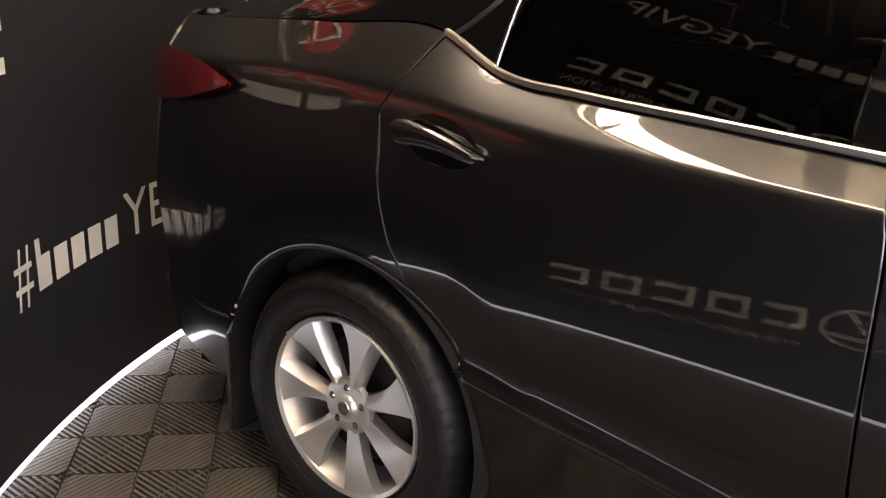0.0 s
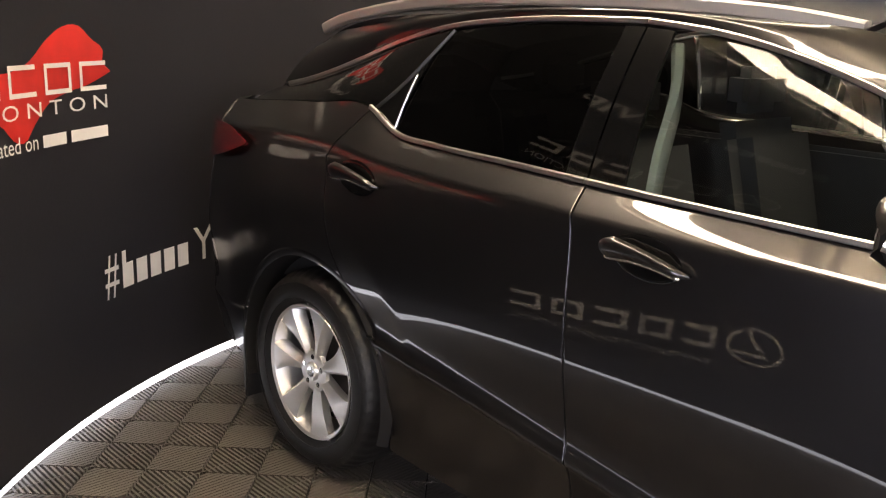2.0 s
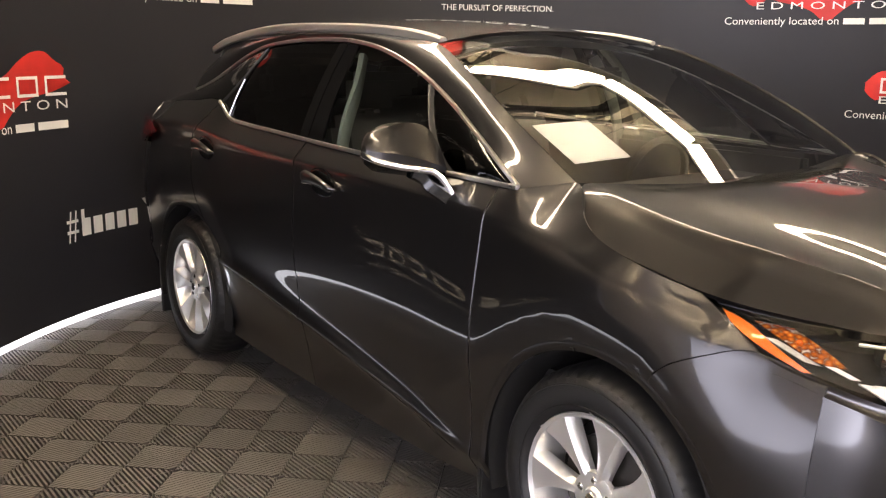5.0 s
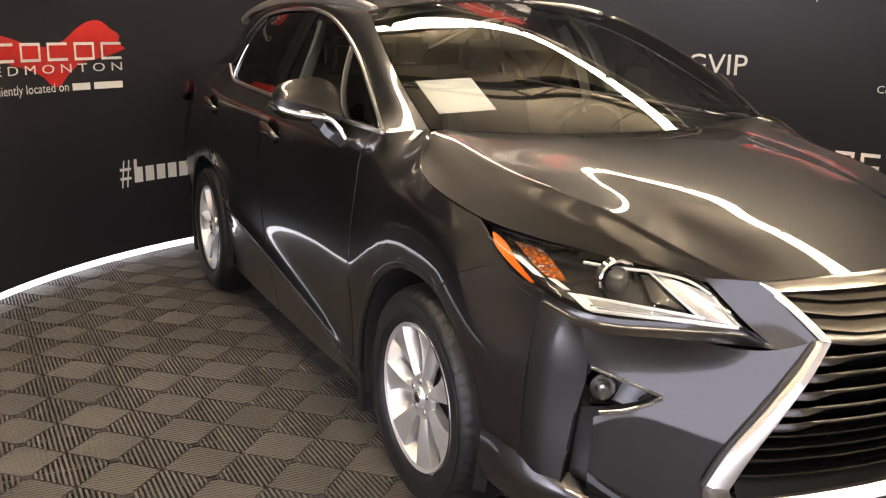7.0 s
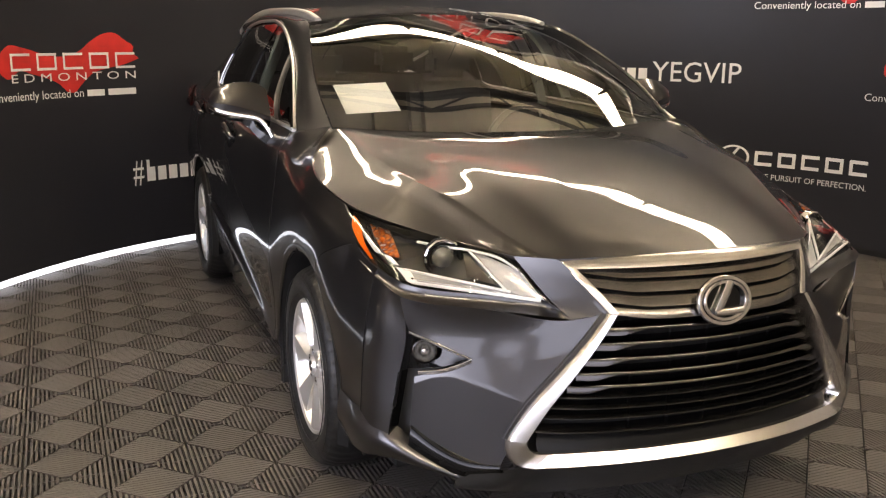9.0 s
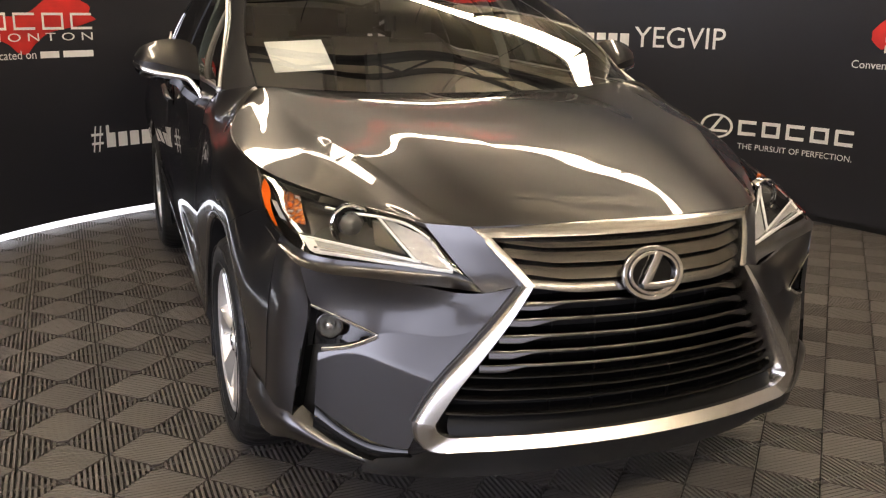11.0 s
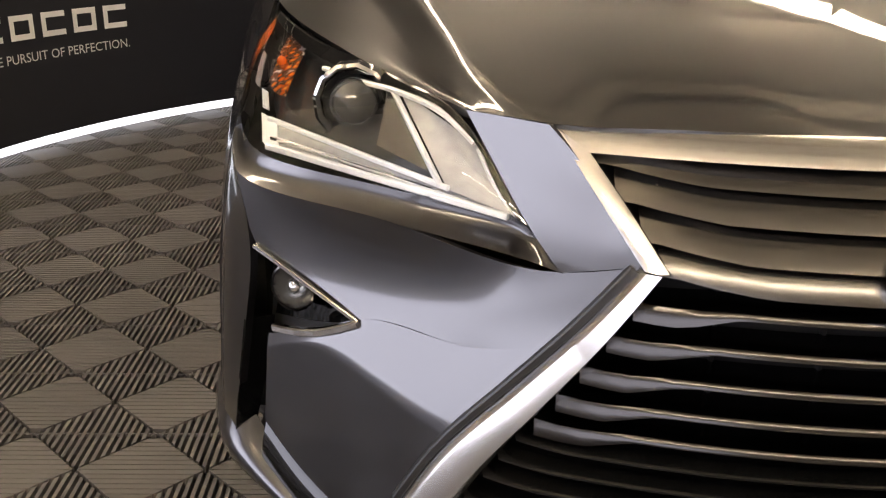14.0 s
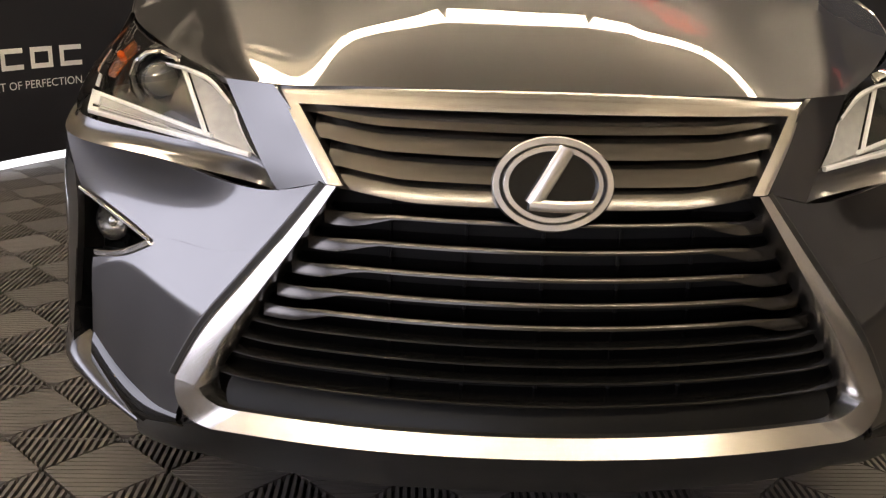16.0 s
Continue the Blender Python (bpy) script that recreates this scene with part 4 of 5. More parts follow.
for z, h in ((.894, .021), (.865, .031), (.829, .031), (.795, .029)):
    slat(z, h, .05, SLATUP, -.010, .012)
for k, z in enumerate((.757, .715, .672, .632, .595, .563, .532, .503, .463)):
    slat(z, .009 if k < 5 else .006, .06, SLAT if k < 5 else SLATDARK, .006 if k < 5 else 0, .004, 2.6 if k < 5 else 0)
bm = bmesh.new()
for y in (-.24, -.12, 0, .12, .24):
    strip_path(bm, [face(y, .77, -.07), face(y, .60, -.07), face(y, .40, -.07)], .006, .01, 8, up=(1, 0, 0))
part("grille_brace", bm, DARK, grille)
sheet("grille_sill", [[face(y, .455, -.05) for y in np.linspace(-.50, .50, 9)], [face(y, .425, -.03) for y in np.linspace(-.515, .515, 9)], [face(y, .392, -.016) for y in np.linspace(-.51, .51, 9)]], SILLBLACK, grille, .004, 24, 6, centre=(3.4, 0, .5))
VAL = [whole([(3.668, -0.710, 0.314), (3.750, -0.600, 0.342), face(-0.519, 0.360, -0.026), face(-0.148, 0.367, -0.026)]), whole([(3.658, -0.710, 0.279), (3.734, -0.600, 0.294), face(-0.519, 0.303, -0.034), face(-0.148, 0.308, -0.032)]), whole([(3.592, -0.700, 0.239), (3.673, -0.580, 0.239), (3.755, -0.350, 0.244), (3.795, 0.000, 0.249)])]
sheet("valance", VAL, PLASTIC, car, .006, 36, 10, centre=(3.2, 0, .5), label="black lower valance")

# the round badge: ring, dark field and a bent bar
badge = tagged(new("badge"))
badge.parent = car
BM = look((3.884, 0, .819), (5, 0, 1.03)) @ Matrix.Rotation(radians(180), 4, "Y")


def badge_part(name, bm, mat):
    bmesh.ops.transform(bm, matrix=BM, verts=bm.verts)
    part(name, bm, mat, badge)


def ellipse_ring(a, b, w, h, n=64, z=0.0):
    bm = bmesh.new()
    strip_path(bm, [(a * math.cos(math.tau * k / n), b * math.sin(math.tau * k / n), z) for k in range(n)], w, h, 0, closed=True)
    return bm


badge_part("ring", ellipse_ring(.084, .064, .013, .018), CHROME)
badge_part("ring", ellipse_ring(.069, .052, .010, .014, z=.005), CHROME)
bm = bmesh.new()
bmesh.ops.create_circle(bm, cap_ends=True, segments=48, radius=1)
bmesh.ops.scale(bm, vec=(.084, .065, 1), verts=bm.verts)
badge_part("field", bm, GLOSSBLACK)
bm = bmesh.new()
strip_path(bm, [(.018, .052, .008), (-.006, .01, .009), (-.030, -.030, .008)], .024, .012, 8)
strip_path(bm, [(-.034, -.030, .008), (.02, -.032, .009), (.058, -.030, .008)], .018, .012, 8)
badge_part("bent_bar", bm, CHROME)


# ---- wheels ----
def wheel_build():
    hub = new("wheel")
    bm = lathe(bmesh.new(), [(.238, .02), (.246, -.002), (.243, -.008), (.232, -.002), (.226, .02), (.214, .05), (.205, .16), (.235, .19)], (0, 0, 0), 72)
    part("rim", bm, ALLOY, hub)
    prof = [(.240, .012), (.262, -.012), (.285, -.020), (.318, -.019), (.342, -.006), (.353, .012), (.362, .035), (.3655, .07), (.3655, .14), (.362, .18), (.345, .215), (.28, .235), (.235, .2)]
    bm = lathe(bmesh.new(), prof, (0, 0, 0), 216)
    for v in bm.verts:
        r = math.hypot(v.co.x, v.co.z)
        k = int(round(math.atan2(v.co.z, v.co.x) / math.tau * 216)) % 4
        if r > .352 and v.co.y < .05 and k == 0:
            v.co.x *= .986
            v.co.z *= .986
    part("tyre", bm, RUBBER, hub)
    bm = bmesh.new()
    for r in (.268, .325):
        strip_path(bm, [(r * math.cos(math.tau * k / 96), -.0205, r * math.sin(math.tau * k / 96)) for k in range(96)], .003, .003, 0, up=(0, 1, 0), closed=True)
    part("tyre_bead", bm, RUBBER, hub)
    bm = lathe(bmesh.new(), [(.001, .07), (.16, .07), (.165, .075), (.165, .09), (.001, .09)], (0, 0, 0), 48)
    part("brake_disc", bm, STEEL, hub)
    bm = lathe(bmesh.new(), [(.20, .10), (.12, .11), (.001, .11)], (0, 0, 0), 32)
    part("back_plate", bm, DARK, hub)
    bm = lathe(bmesh.new(), [(.078, .03), (.074, .016), (.062, .012), (.036, .013), (.031, .006), (.028, .003), (.001, .002)], (0, 0, 0), 48)
    part("hub", bm, ALLOY, hub)
    # one spoke: a blade with a sharp ridge nearer its leading edge, flaring to the rim
    st = []
    for r, w0, w1, ridge, y0, yr, y1 in ((.045, -.022, .022, -.002, .020, .014, .020), (.075, -.021, .022, -.006, .024, .010, .022), (.12, -.026, .029, -.012, .026, .004, .018), (.17, -.034, .044, -.020, .026, .0, .012), (.21, -.042, .066, -.027, .024, -.002, .005), (.238, -.052, .088, -.034, .012, -.003, .0)):
        st.append([(r, w0, y0 + .02), (r, w0, y0), (r, ridge, yr), (r, ridge + .007, yr + .0005), (r, w1, y1), (r, w1, y1 + .03)])
    g = np.array(st)
    for k in range(7):
        a = radians(74 + k * 360 / 7)
        ca, sa = math.cos(a), math.sin(a)
        q = np.stack([g[..., 0] * ca - g[..., 1] * sa, g[..., 2], g[..., 0] * sa + g[..., 1] * ca], -1)
        bm = add_grid(bmesh.new(), np.array([spline(q[:, i], 10) for i in range(6)]))
        outward(bm, (0, .6, 0))
        part("spoke", bm, ALLOY, hub)
    bm = bmesh.new()
    bm2 = lathe(bmesh.new(), [(.011, .02), (.011, .004), (.007, .001), (.001, .001)], (0, 0, 0), 12)
    me = bpy.data.meshes.new("lug_nut")
    bm2.to_mesh(me)
    bm2.free()
    bm.free()
    me.materials.append(BRIGHT)
    for k in range(5):
        a = radians(90 + 72 * k)
        ob = new("lug_nut", me)
        ob.parent, ob.location = hub, (.053 * math.cos(a), .008, .053 * math.sin(a))
    bm = lathe(bmesh.new(), [(.020, .003), (.018, 0), (.001, 0)], (0, 0, 0), 24)
    part("hub_cap", bm, BRIGHT, hub)
    return hub


w0 = wheel_build()
w0.location = (0, -.918, WHEEL_Z)
spin = {}
for x, s in ((2.79, 1), (0, -1), (2.79, -1)):
    copy = copy_thing(w0, pose(x, -s * .918, WHEEL_Z, 0, spin.get((x, s), 0), 0 if s > 0 else 180))
    copy.parent = car
w0.parent = car

# ---- mirrors and handles ----
def door_mirror(sd):
    """Faceted shell: top, upper front and lower front facets, black underside, glass behind."""
    front = DOORS[sd][1]
    sec = []
    for y, xb, xt, xc, xf, zt, zc, zb in ((-1.124, 1.955, 1.968, 1.985, 1.985, 1.268, 1.253, 1.234), (-1.10, 1.932, 1.975, 2.025, 2.022, 1.300, 1.252, 1.212), (-1.05, 1.922, 1.985, 2.062, 2.055, 1.322, 1.246, 1.200), (-.99, 1.922, 1.995, 2.086, 2.078, 1.333, 1.231, 1.190),
                                          (-.93, 1.93, 2.008, 2.095, 2.089, 1.326, 1.210, 1.178), (-.895, 1.955, 2.015, 2.096, 2.09, 1.302, 1.198, 1.168)):
        sec.append([(xb, y, zb + .004), (xb, y, zt - .012), (xb + .012, y, zt), (xt, y, zt + .002), ((xt + xc) / 2 + .006, y, (zt + zc) / 2 + .006), (xc, y, zc), (xf, y, zb + .012), (xf - .01, y, zb - .004), ((xb + xf) / 2, y, zb - .02), (xb, y, zb + .002)])
    g = np.array([spline(np.array(sec)[:, j], 14) for j in range(10)])
    kw = dict(centre=(2.0, -sd * 1.0, 1.25), side=sd)
    mirror = sheet("door_mirror", g[1:6].copy(), PAINT, front, 0, label="faceted grey door mirror with black underside", **kw)
    sheet("lower_facet", g[5:7].copy(), PAINT, mirror, 0, **kw)
    sheet("lower_shell", g[6:10].copy(), GLOSSBLACK, mirror, 0, **kw)
    sheet("mirror_glass", g[0:2].copy() + np.array([.004, 0, 0]), BRIGHT, mirror, 0, **kw)
    for k, mt in ((0, PAINT), (-1, GLOSSBLACK)):
        bm = bmesh.new()
        e = g[:-1, k]
        bm.faces.new([bm.verts.new(p) for p in (e if sd > 0 else flip(e))])
        part("end_cap", bm, mt, mirror)
    bm = bmesh.new()
    strip_path(bm, [(1.962, -1.126, 1.242), (2.026, -1.098, 1.222), (2.062, -1.05, 1.208), (2.086, -.99, 1.198), (2.096, -.94, 1.186), (2.118, -.912, 1.150), (2.135, -.895, 1.108)], .014, .020, 24)
    part("turn_signal", flip_bm(bm, sd), BRIGHT, mirror, "bright chrome and clear mirror indicator")
    bm = bmesh.new()
    strip_path(bm, [(2.03, -.985, 1.188), (2.05, -.945, 1.165), (2.08, -.918, 1.13), (2.10, -.885, 1.095)], .085, .05, 10)
    part("stalk", flip_bm(bm, sd), GLOSSBLACK, mirror)


def door_handle(door, x0, x1, z0, z1, sd):
    """A grip, broad behind and tapering forward, over a flush black disc for the hollow's shade."""
    n = 18
    y = lambda x, z: flank_at(x, z)[1]
    pts = [np.array((x0 + (x1 - x0) * k / n, 0, z0 + (z1 - z0) * k / n + .012 * math.sin(math.pi * k / n))) for k in range(n + 1)]
    rows = []
    for dz, off in ((.004, .25), (.030, .62), (.022, .95), (.0, 1.0), (-.020, .8), (-.026, .4), (-.008, .2)):
        row = []
        for k, p in enumerate(pts):
            u = k / n
            b = min(1, u / .16) ** .6 * min(1, (1 - u) / .10 + .12) ** .5
            wide = np.interp(u, [0, .08, .22, .38, .6, .9, 1], [.15, .62, 1.0, .8, .58, .42, .15])
            row.append((p[0], y(p[0], p[2]) - .003 - .040 * b * off, p[2] + dz * wide))
        rows.append(row)
    g = np.array(rows + [rows[0]])
    h = sheet("door_handle", np.array([spline(g[:, j], 21) for j in range(n + 1)]).transpose(1, 0, 2), PAINT, door, 0, centre=((x0 + x1) / 2, -sd * .93, z0), side=sd, label="grey door handle with a bright strip for its highlight")
    # thin bright strip added as the highlight along the grey grip
    bm = bmesh.new()
    strip_path(bm, [g[4, k] + np.array([0, -.001, -.002]) for k in range(3, n)], .004, .005, 24)
    part("chrome_trim", flip_bm(bm, sd), CHROME, h)
    # black disc on the uncut door, its colour standing for the painted hollow's dark reflection
    cxm, czm = x0 * .48 + x1 * .52, (z0 + z1) / 2 + .002
    cup = []
    for r, dy in ((1.0, -.0012), (.93, -.0035), (.8, -.003), (.45, -.003), (.02, -.003)):
        cup.append([])
        for k in range(41):
            a = math.tau * k / 40
            px, pz = cxm + .098 * r * math.cos(a), czm + .052 * r * math.sin(a) - .10 * (.098 * r * math.cos(a))
            cup[-1].append((px, y(px, pz) + dy, pz))
    sheet("cup_shade_disc", np.array(cup), GLOSSBLACK, h, 0, centre=(cxm, 0, z0), side=sd)


for sd in (1, -1):
    door_mirror(sd)
    door_handle(DOORS[sd][0], .150, .415, 1.108, 1.085, sd)
    door_handle(DOORS[sd][1], 1.245, 1.505, 1.078, 1.055, sd)
    bm = bmesh.new()
    for x in (-.43, 2.325):
        box(bm, (x - .012, -.93, .13), (x + .012, -.70, .50), .006)
        part("mud_flap", flip_bm(bm, sd), PLASTIC, car, "black rubber mud flap")
        bm = bmesh.new()
    bm.free()

# ---- cabin ----
cabin = new("cabin")
cabin.parent = car
bm = bmesh.new()
box(bm, (1.98, -.70, .75), (2.50, .70, 1.08), .06)
part("dashboard", bm, INTERIOR, cabin)
sheet("headliner", [[(x - (0 if i else 0), y * .92, z - .035) for x, y, z in r] for i, r in enumerate(ROOF)], TRIMGREY, cabin, 0, 20, 20, centre=(.6, 0, 3))
bm = bmesh.new()
box(bm, (-.6, -.78, .62), (2.1, .78, .70))
part("cabin_floor", bm, INTERIOR, cabin, smooth=False)
for sd in (1, -1):
    bm = bmesh.new()
    strip_path(bm, [(1.28, -.80, 1.10), (1.275, -.77, 1.25), (1.26, -.70, 1.42), (1.22, -.65, 1.53)], .03, .05, 10)
    part("pillar_trim", flip_bm(bm, sd), TRIMGREY, cabin, "pale grey inner pillar trim")
    bm = bmesh.new()
    box(bm, (-.5, -.83, .62), (2.3, -.78, 1.16), .02)
    part("door_card", flip_bm(bm, sd), INTERIOR, cabin)
for x, y in ((1.05, -.38), (1.05, .38), (.15, -.36), (.15, .36)):
    seat = bmesh.new()
    box(seat, (x - .05, y - .26, .70), (x + .50, y + .26, .86), .05)
    box(seat, (x - .16, y - .25, .80), (x + .02, y + .25, 1.30), .06)
    bmesh.ops.rotate(seat, cent=(x, y, .8), matrix=Matrix.Rotation(radians(-12), 3, "Y"), verts=[v for v in seat.verts if v.co.z > .9])
    s = part("car_seat", seat, INTERIOR, cabin, "dark leather car seat")
    bm = bmesh.new()
    box(bm, (x - .24, y - .13, 1.30), (x - .12, y + .13, 1.46), .04)
    part("headrest", bm, INTERIOR, s)
bm = bmesh.new()
strip_path(bm, [(1.86 + .05 * math.sin(math.tau * k / 32), .38 + .185 * math.cos(math.tau * k / 32), 1.03 + .18 * math.sin(math.tau * k / 32)) for k in range(32)], .03, .03, 0, up=(1, 0, .3), closed=True)
part("steering_wheel", bm, PLASTIC, cabin)
bm = bmesh.new()
box(bm, (1.86, -.12, 1.43), (1.90, .12, 1.50), .015)
part("rear_view_mirror", bm, PLASTIC, cabin)
sheet_paper = sheet("paper_sheet", [[(2.24, -.670, 1.332), (2.272, -.458, 1.343)], [(2.435, -.670, 1.232), (2.466, -.458, 1.243)]], PAPER, None, .001, 8, 8, centre=(2.0, 0, .8))
tagged(sheet_paper, "white sheet of paper propped behind the windscreen", "paper")

# ---- light fittings: a ring of tubes hung over the booth's wall, and an added fill row further out ----
RING_Z, RING_R = 4.38, 3.22
ring_lamp = tagged(new("ring_lamp"), "ring of warm white tubes hung above the curved wall", "lamp")
for k in range(9):
    a, b = 79 + 22.5 * k + .3, 79 + 22.5 * (k + 1) - .3
    bm = bmesh.new()
    strip_path(bm, [ring(a, RING_Z, RING_R), ring(b, RING_Z, RING_R)], 0.25, 0.05, 0)
    part("tube", bm, TUBE, ring_lamp)
    bm = bmesh.new()
    strip_path(bm, [ring(a, RING_Z + .05, RING_R), ring(b, RING_Z + .05, RING_R)], 0.27, 0.04, 0)
    part("housing", bm, STEEL, ring_lamp)
    bm = bmesh.new()
    strip_path(bm, [ring((a + b) / 2, RING_Z + .06, RING_R - .02), ring((a + b) / 2, 5.6, RING_R - .02)], .008, .008, 0, up=(1, 0, 0))
    part("hanger", bm, STEEL, ring_lamp)


def fill_tube_row(x, y0, y1, z, n):
    """Added fill tubes end to end, each hung on two rods, to brighten the front."""
    for k in range(n):
        a, b = y0 + (y1 - y0) * (k + .04) / n, y0 + (y1 - y0) * (k + .96) / n
        lamp = tagged(new("tube_light"), "unseen warm fill tube on rods, added to brighten the car's front", "lamp", "ceiling tube lights")
        bm = bmesh.new()
        strip_path(bm, [(x, a, z), (x, b, z)], 0.14, 0.05, 2)
        part("tube", bm, FRONT_FILL, lamp)
        for y in (a + .2, b - .2):
            bm = bmesh.new()
            strip_path(bm, [(x, y, z), (x, y, 5.6)], .01, .01, 2, up=(1, 0, 0))
            part("rod", bm, STEEL, lamp)


fill_tube_row(7.6, -4.0, 4.5, 4.6, 5)


# ---- printed signs on the curved wall ----
def bend(bm, theta, z, lift):
    """Lays flat shapes (x to the reader's right, y up) on the wall, x = 0 at an angle of the ring."""
    for v in bm.verts:
        v.co = ring(theta - math.degrees(v.co.x / RW), z + v.co.y, RW - lift - v.co.z)
    return bm


def letters(text, height, width):
    """Flat letters of a given height, set to a given width, their left foot at the origin."""
    cu = bpy.data.curves.new("lettering", "FONT")
    cu.body, cu.size, cu.resolution_u = text, 1.0, 3
    ob = bpy.data.objects.new("lettering", cu)
    scene.collection.objects.link(ob)
    me = bpy.data.meshes.new_from_object(ob.evaluated_get(bpy.context.evaluated_depsgraph_get()))
    bpy.data.objects.remove(ob)
    bm = bmesh.new()
    bm.from_mesh(me)
    bpy.data.meshes.remove(me)
    xs, ys = [v.co.x for v in bm.verts], [v.co.y for v in bm.verts]
    x0, w = min(xs), max(xs) - min(xs)
    y0, h = min(0, min(ys)), max(ys)
    for v in bm.verts:
        v.co = ((v.co.x - x0) * width / w, v.co.y * height / h, 0)
    bmesh.ops.subdivide_edges(bm, edges=[e for e in bm.edges if e.calc_length() > .05], cuts=2)
    return bm


def split(bm, gap):
    """Cuts lettering into pieces wherever a gap wider than this opens along the line."""
    bm.verts.ensure_lookup_table()
    seen, isles = set(), []
    for v in bm.verts:
        if v.index in seen:
            continue
        todo, isle = [v], []
        seen.add(v.index)
        while todo:
            w = todo.pop()
            isle.append(w)
            for e in w.link_edges:
                o = e.other_vert(w)
                if o.index not in seen:
                    seen.add(o.index)
                    todo.append(o)
        isles.append((min(w.co.x for w in isle), max(w.co.x for w in isle), isle))
    isles.sort(key=lambda q: q[0])
    groups, end = [], None
    for a, b, isle in isles:
        if end is None or a - end > gap:
            groups.append([])
            end = b
        groups[-1] += isle
        end = max(end, b)
    out = []
    for gr in groups:
        keep = set(gr)
        one = bmesh.new()
        m = {w: one.verts.new(w.co) for w in gr}
        for f in bm.faces:
            if f.verts[0] in keep:
                one.faces.new([m[w] for w in f.verts])
        out.append(one)
    bm.free()
    return out


def lettering(name, text, height, width, gap, theta, z, lift, thing):
    bm = letters(text, height, width)
    bm.verts.index_update()
    for one in split(bm, gap):
        part(name, bend(one, theta, z, lift), WHITEPRINT, thing)


def flat(bm, pts):
    bm.faces.new([bm.verts.new((x, y, 0)) for x, y in pts])


def frame_glyphs(bm, x0, y0, w, h, n, stroke, gap=.25):
    """Plain hollow blocks in place of a trade name."""
    pitch = w / (n - gap)
    for k in range(n):
        a, b = x0 + k * pitch, x0 + k * pitch + pitch * (1 - gap)
        for q in (((a, y0), (b, y0), (b, y0 + stroke), (a, y0 + stroke)), ((a, y0 + h - stroke), (b, y0 + h - stroke), (b, y0 + h), (a, y0 + h)),
                  ((a, y0 + stroke), (a + stroke, y0 + stroke), (a + stroke, y0 + h - stroke), (a, y0 + h - stroke))):
            flat(bm, q)
        if k % 2:
            flat(bm, ((b - stroke, y0 + stroke), (b, y0 + stroke), (b, y0 + h - stroke), (b - stroke, y0 + h - stroke)))


def bars(bm, x0, y0, w, h, lengths, gap):
    """Plain bars in place of words that are not to be spelled."""
    unit = (w - gap * (len(lengths) - 1)) / sum(lengths)
    x = x0
    for l in lengths:
        flat(bm, ((x, y0), (x + l * unit, y0), (x + l * unit, y0 + h), (x, y0 + h)))
        x += l * unit + gap




def sign_thing(label):
    return tagged(new("wall_sign"), label, "sign")


def dealer_sign(theta, z, k=1.0):
    """White lettering over a red draped cloth: theta is the left end of the word, z its middle, k its size."""
    s = sign_thing("white and red printed dealer sign on black curved wall" if k == 1 else "large white and red printed dealer sign high on black wall")
    cloth = bmesh.new()
    top = spline([(-.10, .02), (0, .10), (.12, .085), (.26, .05), (.42, .03), (.55, .06), (.66, .13), (.76, .175), (.85, .18), (.93, .13), (.994, .09), (.985, .055), (1.03, .015)], 40)
    low = spline([(-.10, -.04), (-.02, -.10), (.08, -.05), (.16, -.07), (.28, -.10), (.38, -.14), (.45, -.195), (.50, -.20), (.56, -.15), (.66, -.08), (.78, -.05), (.9, -.03), (1.03, .010)], 40)
    g = np.zeros((7, 41, 3))
    for i in range(7):
        for j in range(41):
            p = top[j] + (low[j] - top[j]) * i / 6
            g[i, j] = (p[0] * k, p[1] * k, .001 + .004 * abs(math.sin(j * 1.3 + i * .9)) * (0 < i < 6))
    add_grid(cloth, g)
    bm = bend(cloth, theta, z, .002)
    for f in bm.faces:
        f.normal_update()
        if f.normal.dot(Vector((CX, CY, z)) - f.calc_center_median()) < 0:
            f.normal_flip()
    part("red_cloth", bm, REDPRINT, s, "red draped cloth print")
    bm = bmesh.new()
    frame_glyphs(bm, 0, -.052 * k, .994 * k, .105 * k, 5, .016 * k)
    part("trade_word", bend(bm, theta, z, .010), WHITEPRINT, s)
    lettering("letter", "E D M O N T O N", .05 * k, .994 * k, .012 * k, theta, z - .121 * k, .010, s)
    lettering("word", "Conveniently located on", .052 * k, .78 * k, .009 * k, theta + 3.8 * k, z - .228 * k, .010, s)
    for x, w in ((.81, .14), (.98, .225)):
        bm = bmesh.new()
        bars(bm, x * k, -.002, w * k, .042 * k, [1], 0)
        part("street_bar", bend(bm, theta + 3.8 * k, z - .226 * k, .010), WHITEPRINT, s)


def maker_sign(theta, z):
    """Emblem, maker's word and motto: theta is the emblem's left edge."""
    s = sign_thing("white printed emblem and motto on black curved wall")
    bm = bmesh.new()
    n = 40
    for k in range(n):
        a, b = math.tau * k / n, math.tau * (k + 1) / n
        flat(bm, [(.125 + .125 * q * math.cos(t), .075 * 1.22 * q * math.sin(t)) for t, q in ((a, 1), (b, 1), (b, .84), (a, .84))])
    flat(bm, ((.15, .075), (.175, .075), (.09, -.045), (.065, -.045)))
    flat(bm, ((.065, -.045), (.21, -.045), (.21, -.026), (.065, -.026)))
    part("emblem", bend(bm, theta, z, .003), WHITEPRINT, s)
    bm = bmesh.new()
    frame_glyphs(bm, .29, -.055, .86, .112, 5, .026)
    part("trade_word", bend(bm, theta, z, .003), WHITEPRINT, s)
    lettering("word", "THE PURSUIT OF PERFECTION.", .042, .86, .0095, theta - 5.2, z - .157, .003, s)


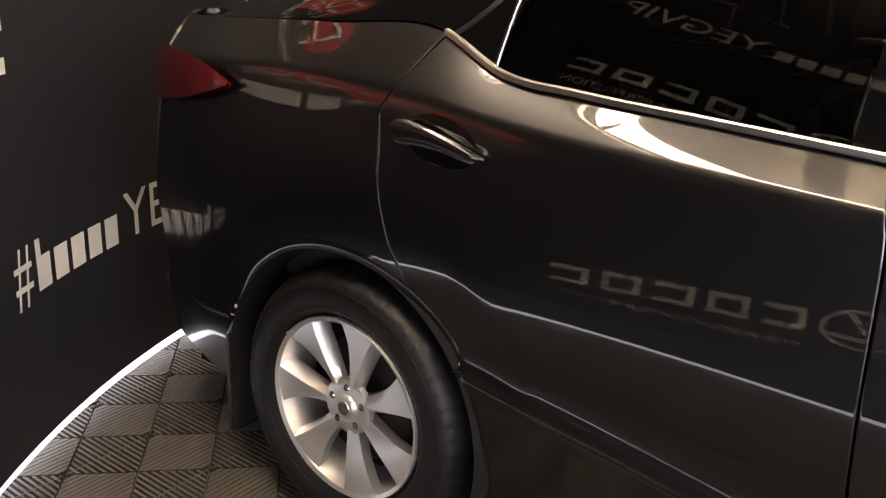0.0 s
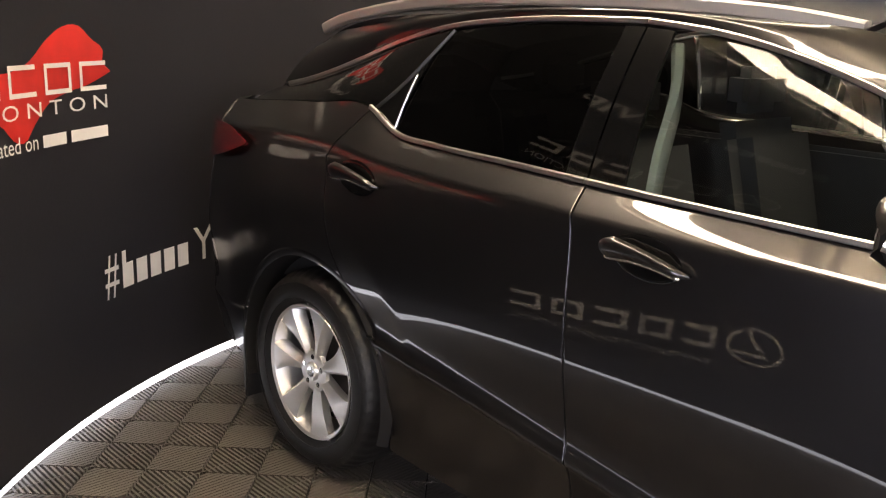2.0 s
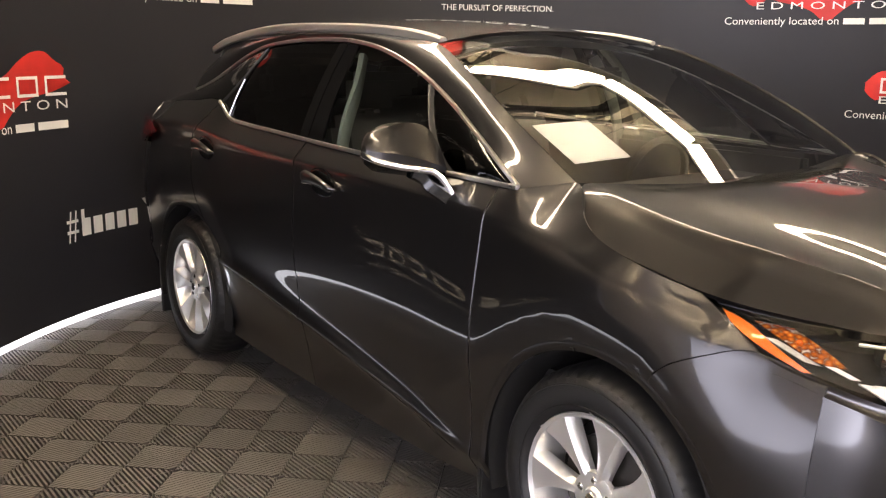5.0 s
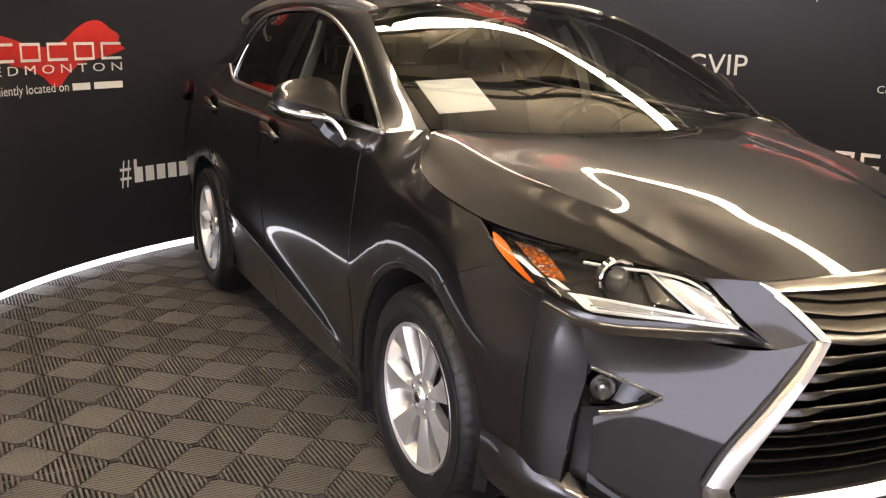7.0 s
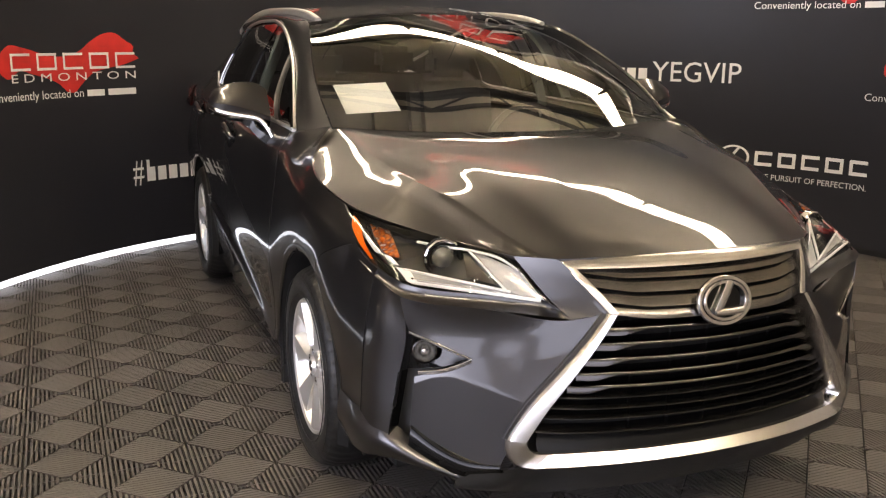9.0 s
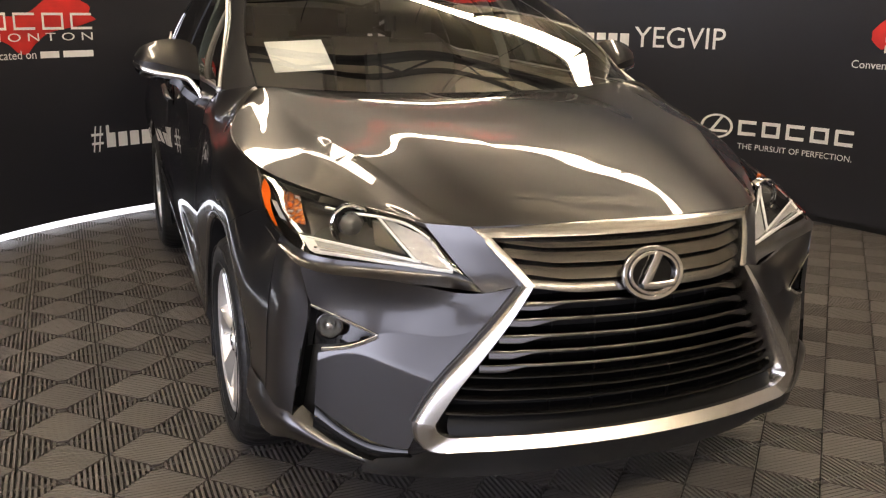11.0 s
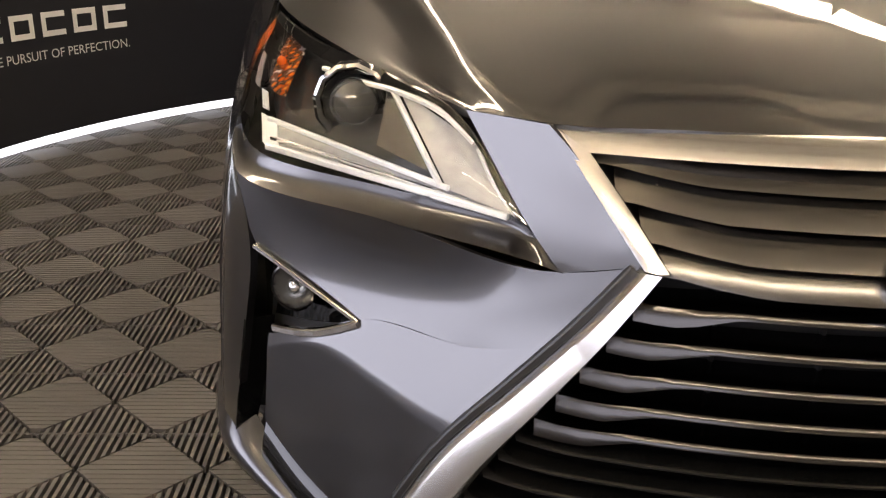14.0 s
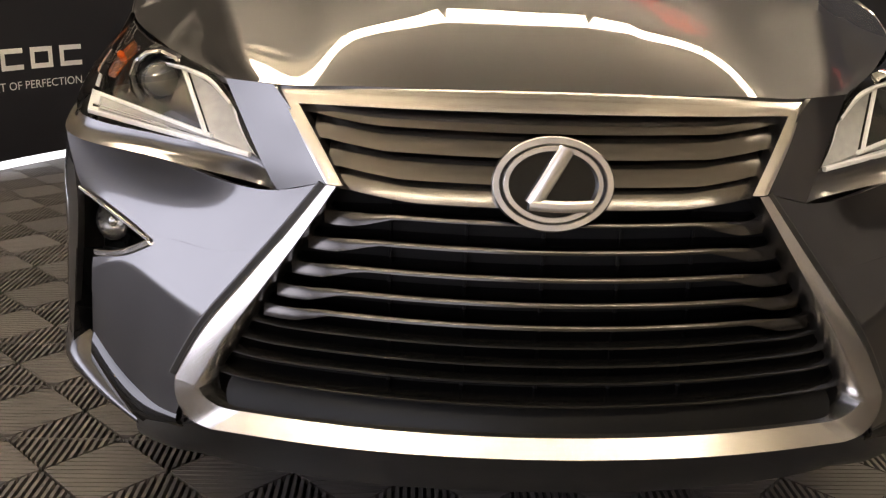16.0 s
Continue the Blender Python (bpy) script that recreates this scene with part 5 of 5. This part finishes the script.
def tag_sign(theta, z):
    """A hashtag, its trade word as plain bars: theta is the left end."""
    s = sign_thing("white printed hashtag on black curved wall")
    part("hash_mark", bend(letters("#", .155, .09), theta, z - .08, .003), WHITEPRINT, s)
    bm = bmesh.new()
    bars(bm, .115, -.078, .435, .10, [1, 1, 1, 1, 1], .022)
    flat(bm, ((.115, .022), (.14, .022), (.14, .075), (.115, .075)))
    part("trade_word", bend(bm, theta, z, .003), WHITEPRINT, s)
    lettering("letter", "YEGVIP", .155, .70, .003, theta - 10.4, z - .078, .003, s)


dealer_sign(229.7, 1.346)
dealer_sign(104, 1.342)
dealer_sign(204.17, 2.055)
dealer_sign(119.53, 1.983)
dealer_sign(169, .60)
dealer_sign(178, 3.77, 1.75)
maker_sign(254.45, 0.572)
maker_sign(190.69, 1.295)
maker_sign(126.71, 0.628)
maker_sign(166.03, 1.997)
maker_sign(249, 2.05)
tag_sign(250, 2.72)
tag_sign(213.35, .576)
tag_sign(147.11, 1.273)
maker_sign(208, 2.75)
tag_sign(102, .60)

# ---- ribbed floor tiles ----
TILE, PITCH, DEPTH = 0.4012, 0.0176, 0.018
TILEGREY = vary(material("grey_tile_plastic", (0.098, 0.088, 0.080), 0.5), 2.5, 0.22, 0.1, 0.15, 90)
nt = TILEGREY.node_tree
oi, hs = nt.nodes.new("ShaderNodeObjectInfo"), nt.nodes.new("ShaderNodeHueSaturation")
mr = nt.nodes.new("ShaderNodeMapRange")
mr.inputs[3].default_value, mr.inputs[4].default_value = 0.86, 1.12
link = [l for l in nt.links if l.to_socket.name == "Base Color"][0]
src = link.from_socket
nt.links.new(oi.outputs["Random"], mr.inputs[0])
nt.links.new(mr.outputs[0], hs.inputs["Value"])
nt.links.new(src, hs.inputs["Color"])
nt.links.new(hs.outputs[0], nt.nodes["Principled BSDF"].inputs["Base Color"])


def tile_mesh():
    verts, faces = [], []

    def block(quad, depth, foot=0.0):
        b = len(verts)
        c = np.mean(quad, axis=0)
        e = np.array(quad[1]) - np.array(quad[0])
        side_way = np.array([-e[1], e[0]]) / np.linalg.norm(e)
        low = [(x + side_way[0] * foot * s, y + side_way[1] * foot * s) for (x, y), s in zip(quad, (-1, -1, 1, 1))]
        verts.extend([(x, y, 0) for x, y in quad] + [(x, y, -depth) for x, y in low])
        faces.append((b, b + 1, b + 2, b + 3))
        for k in range(4):
            faces.append((b + k, b + 4 + k, b + 4 + (k + 1) % 4, b + (k + 1) % 4))
    h = TILE / 4
    for qx, qy in ((-1, -1), (1, -1), (1, 1), (-1, 1)):
        cx, cy = qx * h, qy * h
        turn = 1 if qx * qy > 0 else -1
        k = -8
        while k <= 7:
            # wider gaps on alternate quarters put their shaded look into the shape
            gap = .09 if turn > 0 else .26
            d0, d1 = (k + gap) * PITCH, (k + 1 - gap) * PITCH
            lim = (h - .003) * math.sqrt(2)
            if max(abs(d0), abs(d1)) < lim:
                quad = []
                for d, s in ((d0, -1), (d0, 1), (d1, 1), (d1, -1)):
                    l = s * (lim - abs(d))
                    u, v = (l - d) / math.sqrt(2), (l + d) / math.sqrt(2)
                    quad.append((cx + u, cy + v * turn))
                block(quad if turn > 0 else [quad[1], quad[0], quad[3], quad[2]], DEPTH, .001)
            k += 1
        if turn < 0:
            w, q = .0016, h * .99
            o = np.array([cx, cy])
            a, n = np.array([q, q]), np.array([-w, w])
            block([tuple(o - a - n), tuple(o + a - n), tuple(o + a + n), tuple(o - a + n)], .008)
    me = bpy.data.meshes.new("tile")
    me.from_pydata(verts, [], faces)
    me.materials.append(TILEGREY)
    me.update()
    return me


TM = tile_mesh()
TILT_DEG = 46.0
ca, sa = math.cos(radians(TILT_DEG)), math.sin(radians(TILT_DEG))
OX, OY = 2.781, -1.336
spots = []
for i in range(-22, 23):
    for j in range(-22, 23):
        u, v = (i + .5) * TILE, (j + .5) * TILE
        x, y = OX + u * ca - v * sa, OY + u * sa + v * ca
        if -2.2 < x < 7.2 and -4.6 < y < 4.9:
            spots.append((x, y))
near_line = lambda p: min(math.hypot(p[0] - 1.6, (p[1] + 1.5) * 1.2), math.hypot(p[0] - 3.8, p[1] + .6))
spots.sort(key=near_line)
rest_v, rest_f = [], []
tv = np.array([v.co[:] for v in TM.vertices])
tf = [tuple(p.vertices) for p in TM.polygons]
for k, (x, y) in enumerate(spots):
    m = pose(x, y, 0, 0, 0, TILT_DEG)
    if k < 300:
        t = new("tile", TM)
        t.parent, t.matrix_world = floor, m
    else:
        b = len(rest_v)
        rest_v.extend((tv[:, 0] * ca - tv[:, 1] * sa + x, tv[:, 0] * sa + tv[:, 1] * ca + y, tv[:, 2]) and list(zip(tv[:, 0] * ca - tv[:, 1] * sa + x, tv[:, 0] * sa + tv[:, 1] * ca + y, tv[:, 2])))
        rest_f.extend(tuple(b + q for q in f) for f in tf)
me = bpy.data.meshes.new("outer_tiles")
me.from_pydata(rest_v, [], rest_f)
me.materials.append(TILEGREY)
ob = new("outer_tiles", me)
ob.parent = floor
tagged(ob, "grey ribbed plastic floor tiles", kind="stuff")
